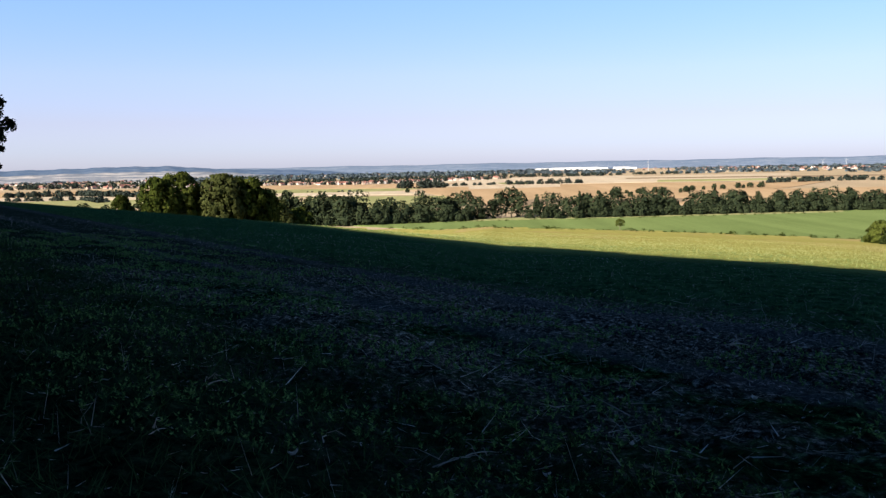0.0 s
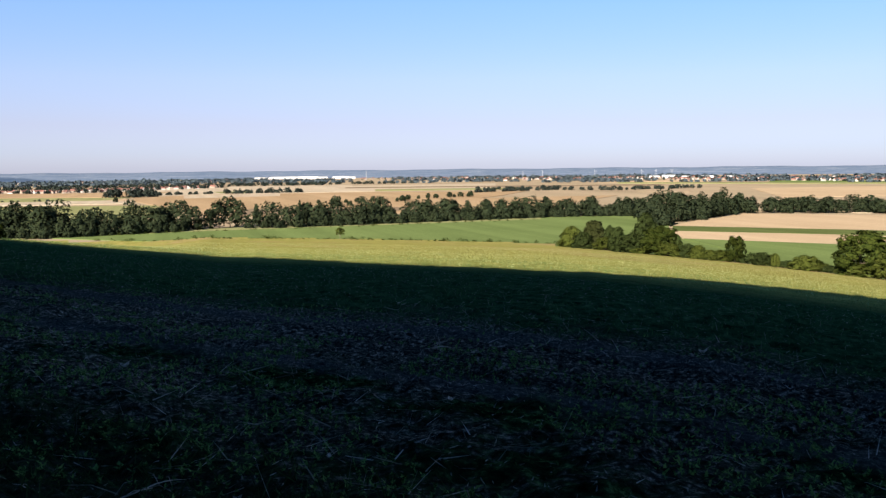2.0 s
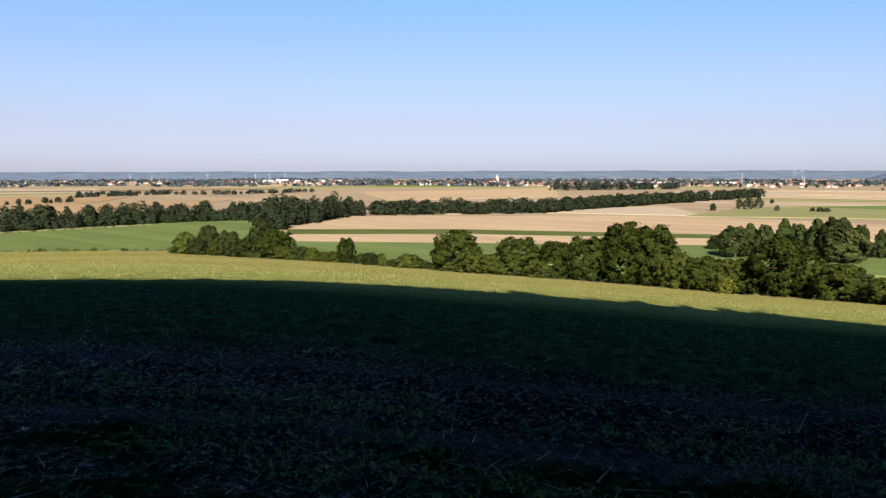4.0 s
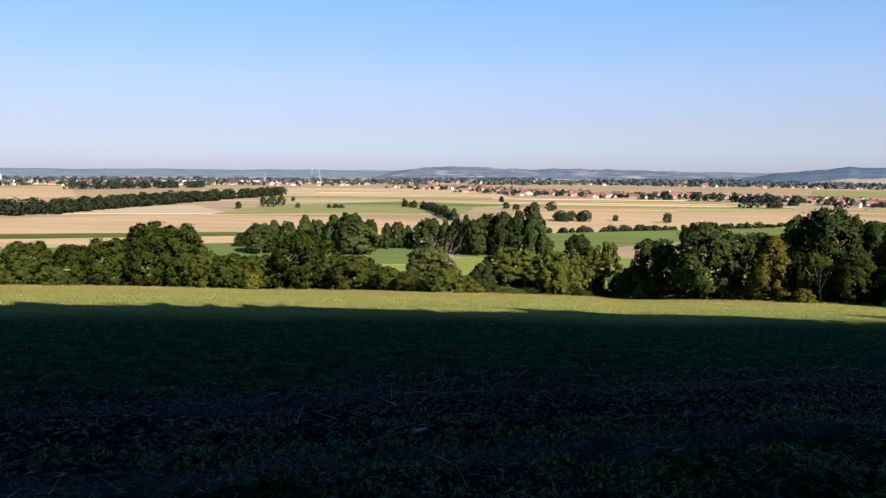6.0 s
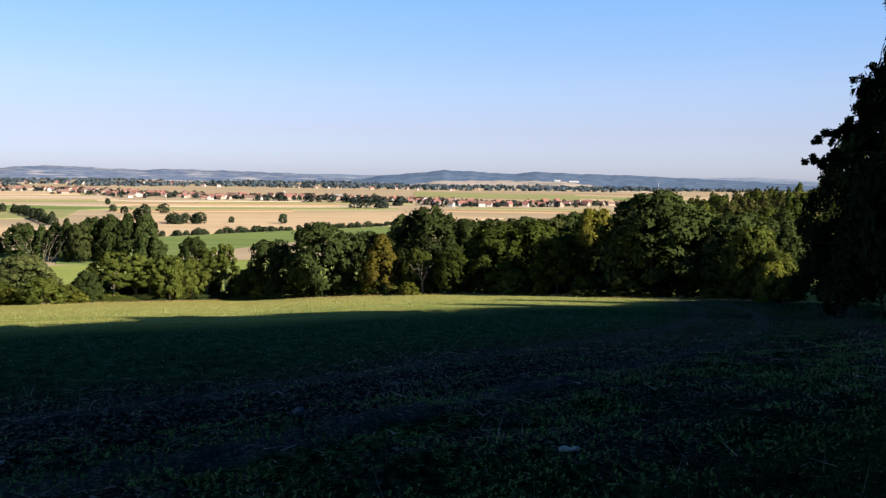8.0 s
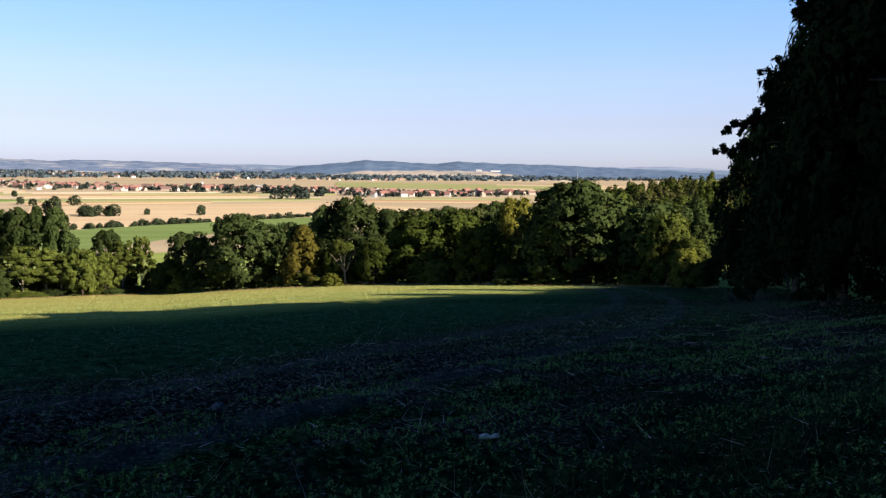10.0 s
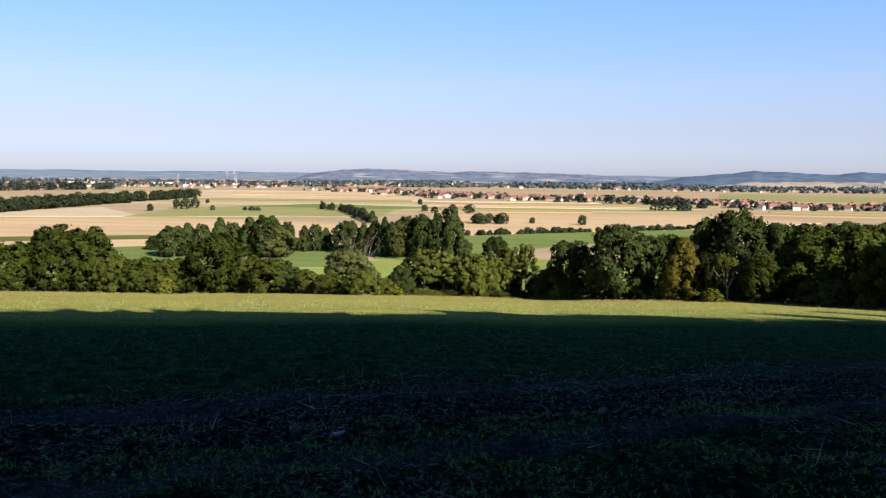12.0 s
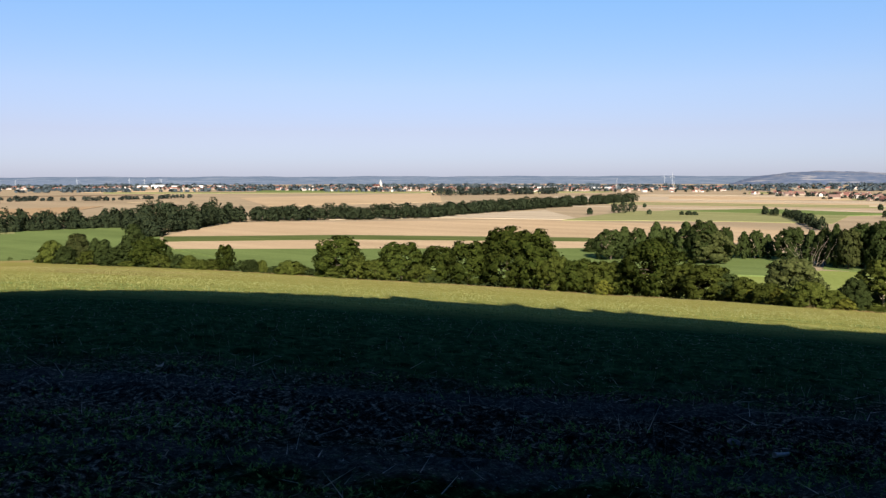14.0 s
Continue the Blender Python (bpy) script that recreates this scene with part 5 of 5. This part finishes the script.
def blades(name, label, x, y, long, wide, mat, lean=0.5, category="plants"):
    n = len(x)
    z = surface(x, y)
    up = unit(np.stack([rng.normal(scale=lean, size=n), rng.normal(scale=lean, size=n), np.ones(n)], -1))
    side = unit(np.cross(up, rng.normal(size=(n, 3))))
    half = rng.uniform(long[0], long[1], (n, 1)) / 2
    c = np.stack([x, y, z], -1) + up * half
    return tagged(leaves(name, c, side * rng.uniform(wide[0], wide[1], (n, 1)) / 2, up * half, mat), label, category, kind="stuff")


def rosettes(name, label, x, y, long, wide, mat, each=9, tall=0.03):
    """Low plants: leaves that spring from one foot, spread round and arch outwards."""
    n = len(x) * each
    foot = np.repeat(np.stack([x, y, surface(x, y)], -1), each, 0)
    size = np.repeat(rng.uniform(0.55, 1.35, len(x)), each)[:, None]
    a = rng.uniform(0, math.tau, n)
    lift = rng.uniform(0.15, 1.3, n)
    way = unit(np.stack([np.cos(a), np.sin(a), lift], -1))
    side = unit(np.cross(way, (0.0, 0.0, 1.0)) + rng.normal(scale=0.25, size=(n, 3)))
    half = size * rng.uniform(long[0], long[1], (n, 1)) / 2
    c = foot + way * half * rng.uniform(1.0, 1.9, (n, 1)) + np.stack([np.zeros(n), np.zeros(n), rng.uniform(0, tall, n)], -1) * size
    return tagged(leaves(name, c, side * size * rng.uniform(wide[0], wide[1], (n, 1)) / 2, way * half, mat), label, "plants", kind="stuff")


x, y = strip(62000, 0.5, 10.5, -40, 45, 0, 0.9)
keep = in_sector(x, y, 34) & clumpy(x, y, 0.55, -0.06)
rosettes("weeds", "low leafy green weeds in patches on dark soil", x[keep], y[keep], (.013, .034), (.012, .022), GREEN_BLADE, 7, 0.05)
x, y = strip(9000, 10.0, 15.0, -40, 45)
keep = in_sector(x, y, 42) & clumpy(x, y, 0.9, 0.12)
rosettes("weeds", "scattered small weeds on the bare strip", x[keep], y[keep], (.016, .036), (.012, .022), GREEN_BLADE, 6, 0.03)
x, y = strip(90000, -1.5, 4.4, -45, 30)
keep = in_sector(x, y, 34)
blades("grass", "long dark grass of the field margin", x[keep], y[keep], (.06, .22), (.004, .010), GRASS_BLADE, 1.0)
x, y = strip(160000, 13, 62, -140, 110, 0.45, 1.4)
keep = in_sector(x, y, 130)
blades("crop", "green crop in drilled rows, coloured dark for its shade", x[keep], y[keep], (.04, .12), (.008, .022), CROP_BLADE, 0.7)
x, y = strip(115000, 50, 190, -260, 140, 0.9)
b = np.degrees(np.arctan2(x, y))
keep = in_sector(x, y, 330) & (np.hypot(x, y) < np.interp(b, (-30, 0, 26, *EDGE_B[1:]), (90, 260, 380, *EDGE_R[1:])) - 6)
blades("crop", "pale green crop with light seed heads, coloured as sunlit", x[keep], y[keep], (.05, .14), (.012, .034), PALE_BLADE, 0.6)
x, y = strip(24000, 45, 92, -150, 110, 0.9)
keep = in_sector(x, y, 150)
blades("crop", "taller crop plants with pale leaf tips", x[keep], y[keep], (.06, .17), (.014, .040), TIP_BLADE, 0.5)
x, y = strip(46000, 0.5, 36, -50, 55, 0, 1.7)
keep = in_sector(x, y, 60)
blades("dry_stalks", "pale dry stalks standing in the field", x[keep][:3600], y[keep][:3600], (.08, .34), (.0022, .0045), DRY, 0.4)
blades("straw", "pale broken straw scattered on the soil", x[keep][3600:], y[keep][3600:], (.018, .10), (.004, .010), DRY, 5.0, "straw")

x, y = strip(4200, 3.0, 17.0, -14, 45)
keep = in_sector(x, y, 40) & clumpy(x, y, 0.4, 0.0)
blades("straw", "longer pale straws lying along the furrows", x[keep], y[keep], (.10, .38), (.005, .011), DRY, 5.0, "straw")

x, y = strip(26000, 2.5, 14.5, -30, 34)
keep = in_sector(x, y, 24)
blades("litter", "grey bleached chips and leaf litter on the soil", x[keep], y[keep], (.015, .050), (.006, .013), LITTER, 3.0, "litter")
x, y = strip(11000, 1.0, 15, -40, 40)
keep = in_sector(x, y, 32)
verts, faces = [], []
for px, py in zip(x[keep], y[keep]):
    k, s, pz = len(verts), 0.008 + 0.040 * rng.random() ** 3, float(surface(px, py))
    for dx, dy, dz in ((1, 0, 0), (0, 1, 0), (-1, 0, 0), (0, -1, 0), (0, 0, .9), (0, 0, -.9)):
        verts.append((px + dx * s * rng.uniform(.6, 1.3), py + dy * s * rng.uniform(.6, 1.3), pz + dz * s * rng.uniform(.6, 1.2)))
    faces += [(k + a, k + b, k + c) for a, b, c in ((0, 1, 4), (1, 2, 4), (2, 3, 4), (3, 0, 4), (1, 0, 5), (2, 1, 5), (3, 2, 5), (0, 3, 5))]
tagged(mesh_object("clods", verts, faces, HILLSIDE), "dark crumbled clods of earth", "soil", kind="stuff")

EDGE_GRASS = leaf_material("dry_grass", (.22, .17, .07), (.42, .34, .17), 0.3)
b = rng.uniform(27, 123, 16000)
r = np.interp(b, EDGE_B, EDGE_R) + rng.normal(scale=1.6, size=16000)
blades("dry_grass", "strip of tall dry grass along the field's edge", r * np.sin(np.radians(b)), r * np.cos(np.radians(b)), (.10, .30), (.03, .09), EDGE_GRASS, 0.4, "grass")

for b0, r0 in ((72.6, 178), (87.2, 172), (110.0, 121)):
    px, py = polar(b0, r0)
    n = 1500
    blades("dry_grass", "patch of bleached dry grass between trees", px + rng.normal(scale=3.2, size=n), py + rng.normal(scale=3.2, size=n), (.2, .5), (.05, .12), EDGE_GRASS, 0.4, "grass")

# ---- things lying on the field ----
def rough_solid(name, centre, size, mat, label, category, seed, turn=0.0):
    """A lump with an uneven surface, resting on the ground."""
    bm = bmesh.new()
    bmesh.ops.create_icosphere(bm, subdivisions=3, radius=1)
    for v in bm.verts:
        k = 1 + 0.25 * noise.noise(v.co * 1.7 + Vector((seed, 0, 0))) + 0.1 * noise.noise(v.co * 5 + Vector((0, seed, 0)))
        v.co = Vector((v.co.x * size[0], v.co.y * size[1], v.co.z * size[2])) * k
    x, y = polar(*centre)
    me = bpy.data.meshes.new(name)
    bm.to_mesh(me)
    bm.free()
    me.materials.append(mat)
    ob = new(name, me)
    ob.matrix_basis = pose(x, y, float(surface(x, y)) + size[2] * 0.6, 4, 3, turn)
    return tagged(ob, label, category)


STONE = plain_material("field_stone", (.10, .10, .11), (.24, .24, .25), 14)
BIRCH = plain_material("birch_bark", (.50, .48, .45), (.82, .80, .77), 25)
rough_solid("stone", (91.7, 12.7), (.10, .08, .06), STONE, "small grey stone on bare soil", "stone", 1.0)
rough_solid("stone", (72.6, 10.7), (.09, .07, .05), STONE, "small grey stone on bare soil", "stone", 4.0, 40)
rough_solid("stone", (97.4, 16.5), (.08, .06, .04), STONE, "small grey stone on bare soil", "stone", 8.0, 70)


def log_piece(b, r):
    root = new("log")
    bm = bmesh.new()
    for k in range(6):
        limb(bm, ((k - 3) * 0.034, 0.010 * math.sin(k * 0.8), 0.005 * math.sin(k * 1.9)), ((k - 2) * 0.034, 0.010 * math.sin((k + 1) * 0.8), 0.005 * math.sin((k + 1) * 1.9)), 0.026 + 0.007 * math.sin(k * 1.7 + 0.6), 0.026 + 0.007 * math.sin((k + 1) * 1.7 + 0.6), 12)
    mesh_part("bark", bm, BIRCH, root)
    bm = bmesh.new()
    limb(bm, (0.10, 0, 0), (0.108, 0, 0), 0.026, 0.022, 12)
    mesh_part("cut_end", bm, DEADWOOD, root)
    x, y = polar(b, r)
    root.matrix_basis = pose(x, y, float(surface(x, y)) + 0.034, 0, 3, 72)
    return tagged(root, "short pale birch log lying in weeds", "log")


log_piece(108.3, 9.95)


def twig_pile(b, r, seed, size, count, label, thick=0.006):
    q = np.random.default_rng(seed)
    root = new("branch")
    bm = bmesh.new()
    p = Vector((-size / 2, 0, 0.01))
    way = Vector((1, 0, 0.25))
    for k in range(7):
        e = p + way.normalized() * size / 7
        limb(bm, p, e, thick * (1 - k * 0.09), thick * (1 - (k + 1) * 0.09), 6)
        p = e
        way = way + Vector((0, q.normal() * 0.2, -0.09))
    mesh_part("stem", bm, DEADWOOD, root)
    for k in range(count):
        bm = bmesh.new()
        a = Vector((q.uniform(-size / 2, size / 3), q.normal() * 0.02, 0.05))
        c = a + Vector((q.normal() * size * 0.25, q.normal() * size * 0.25, q.uniform(-0.04, 0.14)))
        limb(bm, a, (a + c) / 2 + Vector((0, 0, 0.03)), thick * 0.5, thick * 0.4, 5)
        limb(bm, (a + c) / 2 + Vector((0, 0, 0.03)), c, thick * 0.4, 0.0015, 5)
        mesh_part("twig", bm, DEADWOOD, root)
    x, y = polar(b, r)
    root.matrix_basis = pose(x, y, float(surface(x, y)) + 0.01, 0, 0, q.uniform(0, 90))
    return tagged(root, label, "branch")


twig_pile(19.0, 12.4, 3, 0.46, 3, "dead bent branch lying on bare soil", 0.015)
twig_pile(-15.6, 7.4, 5, 0.26, 4, "dry broken twigs in the grass")
twig_pile(-21.6, 10.0, 8, 0.40, 4, "dry broken twigs in the grass")
twig_pile(-8.4, 5.9, 17, 0.24, 1, "bleached straw-like twig in the grass")
twig_pile(-19.3, 5.6, 19, 0.22, 3, "dry broken twigs in the grass")
twig_pile(1.6, 5.5, 11, 0.55, 6, "arching dry twigs in the grass")
twig_pile(78.3, 11.5, 13, 0.30, 3, "dry broken twigs on bare soil")
twig_pile(79.9, 16.9, 23, 0.45, 3, "pale dry twigs beside the young crop")
twig_pile(49.2, 14.3, 29, 0.28, 1, "pale dry twigs beside the young crop")


def stick(b, r, turn):
    """A short peeled stick, bent, thicker at one end."""
    root = new("stick")
    bm = bmesh.new()
    for k in range(5):
        p = [Vector((0.04 * (j - 2.5), 0.012 * math.sin(j * 0.9), 0.006 * math.cos(j * 1.3))) for j in (k, k + 1)]
        limb(bm, p[0], p[1], 0.030 - 0.002 * k, 0.028 - 0.002 * k, 9)
    mesh_part("shaft", bm, BIRCH, root)
    bm = bmesh.new()
    limb(bm, (0.02, 0.01, 0.01), (0.05, 0.045, 0.03), 0.010, 0.005, 7)
    mesh_part("stub", bm, DEADWOOD, root)
    x, y = polar(b, r)
    root.matrix_basis = pose(x, y, float(surface(x, y)) + 0.034, 0, 4, turn)
    return tagged(root, "short pale peeled stick on dark soil", "stick")


stick(75.3, 10.35, -25)


def dry_leaf(b, r, size, turn):
    """A curled dead leaf with a pointed tip."""
    bm = bmesh.new()
    rows = []
    for i in range(7):
        f = i / 6
        half = size * 0.42 * math.sin(math.pi * min(1, 0.12 + 0.88 * f)) ** 0.8 * (1 if f < 0.95 else 0.2)
        rows.append([bm.verts.new((size * (f - 0.5), half * s, size * (0.35 * (2 * f - 1) ** 2 + 0.25 * s * s))) for s in (-1, -0.5, 0, 0.5, 1)])
    faces = [bm.faces.new((p[j], q[j], q[j + 1], p[j + 1])) for p, q in zip(rows, rows[1:]) for j in range(4)]
    bmesh.ops.solidify(bm, geom=faces, thickness=0.0015)
    me = bpy.data.meshes.new("dry_leaf")
    bm.to_mesh(me)
    bm.free()
    me.materials.append(BIRCH)
    ob = new("dry_leaf", me)
    x, y = polar(b, r)
    ob.matrix_basis = pose(x, y, float(surface(x, y)) + 0.008, 6, 3, turn)
    return tagged(ob, "pale curled dead leaf on the ground", "leaf", "dead leaves on the field")


for b, r, size, turn in ((-1.1, 11.0, 0.11, 30), (20.1, 8.35, 0.07, 110), (12.4, 6.2, 0.05, 70), (6.7, 5.4, 0.055, 20), (36.0, 14.6, 0.13, 150), (-10.6, 5.4, 0.065, 200)):
    dry_leaf(b, r, size, turn)


# ---- bare tree in the row ----
GREYWOOD = plain_material("grey_dead_wood", (.13, .11, .09), (.26, .22, .18), 3.0)


def dead_tree(b, r, h):
    q = np.random.default_rng(21)
    root = new("dead_tree")
    bm = bmesh.new()
    limb(bm, (0, 0, -0.5), (0.2, 0, h * 0.4), 0.2, 0.12, 8)
    mesh_part("trunk", bm, GREYWOOD, root)
    for k in range(7):
        bm = bmesh.new()
        a = k * math.tau / 7 + q.uniform(-.3, .3)
        p = Vector((0.2, 0, h * 0.38))
        way = Vector((math.cos(a) * 0.7, math.sin(a) * 0.7, 1.0))
        rad = 0.08
        for j in range(5):
            e = p + way.normalized() * h * 0.14
            limb(bm, p, e, rad, rad * 0.72, 6)
            side = e + Vector((q.normal(), q.normal(), 0.6)) * h * 0.07
            limb(bm, e, side, rad * 0.5, 0.015, 5)
            p, rad = e, rad * 0.72
            way = way + Vector((q.normal() * .25, q.normal() * .25, .1))
        mesh_part("bough", bm, GREYWOOD, root)
    x, y = polar(b, r)
    root.matrix_basis = pose(x, y, float(height(x, y)))
    return tagged(root, "bare dead tree with pale forked boughs", "tree")


dead_tree(74.9, 196, 14.0)
dead_tree(98.7, 131, 5.2)

# ---- church, sheds, masts, wind turbines ----
METAL = plain_material("white_paint", (.56, .57, .59), (.66, .67, .69), 0.5, 0.5)
STEEL = plain_material("grey_steel", (.30, .32, .35), (.42, .44, .47), 0.5, 0.5)


def church(b, r, tall, label, size=1.0):
    root = new("church")
    bm = bmesh.new()
    box(bm, -14, -6, -1, 8, 6, 9)
    mesh_part("nave", bm, WALL_W, root)
    bm = bmesh.new()
    for sy in (-1, 1):
        vs = [bm.verts.new(p) for p in ((-14.5, sy * 6.6, 8.6), (8.5, sy * 6.6, 8.6), (8.5, 0, 15), (-14.5, 0, 15))]
        bm.faces.new(vs)
    bmesh.ops.solidify(bm, geom=bm.faces[:], thickness=0.4)
    mesh_part("roof", bm, TILE_R, root)
    bm = bmesh.new()
    box(bm, 8, -3.5, -1, 15, 3.5, tall * 0.68)
    tower = mesh_part("tower", bm, WALL_W, root)
    bm = bmesh.new()
    bmesh.ops.create_cone(bm, cap_ends=True, segments=8, radius1=4.2, radius2=0.15, depth=tall * 0.34, matrix=Matrix.Translation((11.5, 0, tall * 0.85)))
    mesh_part("spire", bm, STEEL, tower)
    x, y = polar(b, r)
    root.matrix_basis = pose(x, y, PLAIN, 0, 0, -b + 30) @ Matrix.Diagonal((size, size, size, 1))
    return tagged(root, label, "church")


church(47.2, 2760, 30, "white church with a tall tower in the town")
church(89.3, 1590, 27, "small white church among village houses", 0.45)


def shed(b, r, long, deep, high, turn, base=0.0):
    root = new("warehouse")
    bm = bmesh.new()
    box(bm, -long / 2, -deep / 2, -1, long / 2, deep / 2, high)
    mesh_part("wall", bm, METAL, root)
    bm = bmesh.new()
    box(bm, -long / 2 - .4, -deep / 2 - .4, high + .01, long / 2 + .4, deep / 2 + .4, high + 0.9)
    mesh_part("roof", bm, STEEL, root)
    for k in range(4):
        bm = bmesh.new()
        x = long * (k - 1.5) / 5
        box(bm, x - 2, -deep / 2 - .15, -1, x + 2, -deep / 2 - .01, 4.5)
        mesh_part("gate", bm, STEEL, root)
    x, y = polar(b, r)
    root.matrix_basis = pose(x, y, PLAIN + base, 0, 0, turn)
    return tagged(root, "long white industrial hall on the plain", "warehouse", "white halls near the horizon")


for b, r, long, high, base in ((6.8, 3900, 90, 10, 0), (8.0, 3880, 110, 12, 0), (9.4, 3900, 120, 12, 0), (10.4, 3880, 60, 10, 0), (11.7, 3900, 70, 11, 0), (12.3, 3900, 50, 9, 0), (-19.5, 2620, 40, 8, 0), (-21.6, 2500, 30, 7, 0), (-16.8, 3180, 30, 12, 18), (32.3, 3140, 36, 9, 0), (33.2, 3160, 44, 11, 0), (34.3, 3150, 30, 8, 0), (35.6, 3120, 40, 9, 0), (36.9, 3100, 34, 8, 0), (57.8, 2650, 120, 7, 0), (62, 2700, 60, 6, 0), (92.9, 1500, 24, 7, 0), (107.5, 3450, 22, 6, 24), (108.6, 3450, 38, 5, 23)):
    shed(b, r, long, 24, high, -b, base)


BLADE_GREY = plain_material("pale_grey_paint", (.34, .38, .44), (.40, .44, .50), 0.5)


def turbine(b, r, tall, spin):
    root = new("wind_turbine")
    bm = bmesh.new()
    limb(bm, (0, 0, -1), (0, 0, tall), 0.8, 0.45, 10)
    mesh_part("tower", bm, BLADE_GREY, root)
    bm = bmesh.new()
    box(bm, -0.9, -1.6, tall - 0.6, 0.9, 2.4, tall + 1.2)
    mesh_part("nacelle", bm, BLADE_GREY, root)
    for k in range(3):
        bm = bmesh.new()
        a = radians(spin + 120 * k)
        tip = Vector((math.sin(a), 0, math.cos(a))) * tall * 0.5
        limb(bm, (0, -1.9, tall + .3), Vector((0, -1.9, tall + .3)) + tip * .3, 0.4, 0.75, 6)
        limb(bm, Vector((0, -1.9, tall + .3)) + tip * .3, Vector((0, -1.9, tall + .3)) + tip, 0.75, 0.12, 6)
        mesh_part("blade", bm, BLADE_GREY, root)
    x, y = polar(b, r)
    root.matrix_basis = pose(x, y, PLAIN, 0, 0, -b)
    return tagged(root, "white wind turbine on the horizon", "wind turbine", "wind turbines on the horizon")


for k, (b, r) in enumerate(((66.5, 4150), (66.0, 4180), (23.8, 4160), (25.1, 4150), (28.5, 4170), (31.5, 4150), (32.4, 4180), (33.4, 4180))):
    turbine(b, r, 36 if k < 2 else 23, 25 * k)


def mast(b, r, tall):
    root = new("mast")
    for k in range(3):
        bm = bmesh.new()
        a = k * math.tau / 3
        limb(bm, (1.6 * math.cos(a), 1.6 * math.sin(a), -1), (0.2 * math.cos(a), 0.2 * math.sin(a), tall), 0.35, 0.2, 5)
        mesh_part("leg", bm, STEEL, root)
    for j in range(6):
        bm = bmesh.new()
        z = tall * (j + 0.5) / 6
        bmesh.ops.create_cone(bm, cap_ends=True, segments=3, radius1=1.6 - 1.3 * z / tall, radius2=1.6 - 1.3 * z / tall, depth=0.3, matrix=Matrix.Translation((0, 0, z)))
        mesh_part("brace", bm, STEEL, root)
    x, y = polar(b, r)
    root.matrix_basis = pose(x, y, PLAIN)
    return tagged(root, "slim grey lattice mast on the plain", "mast")


for b, r, tall in ((13.4, 3300, 42), (63.0, 2450, 34), (66.6, 2500, 26), (114.0, 2600, 30)):
    mast(b, r, tall)
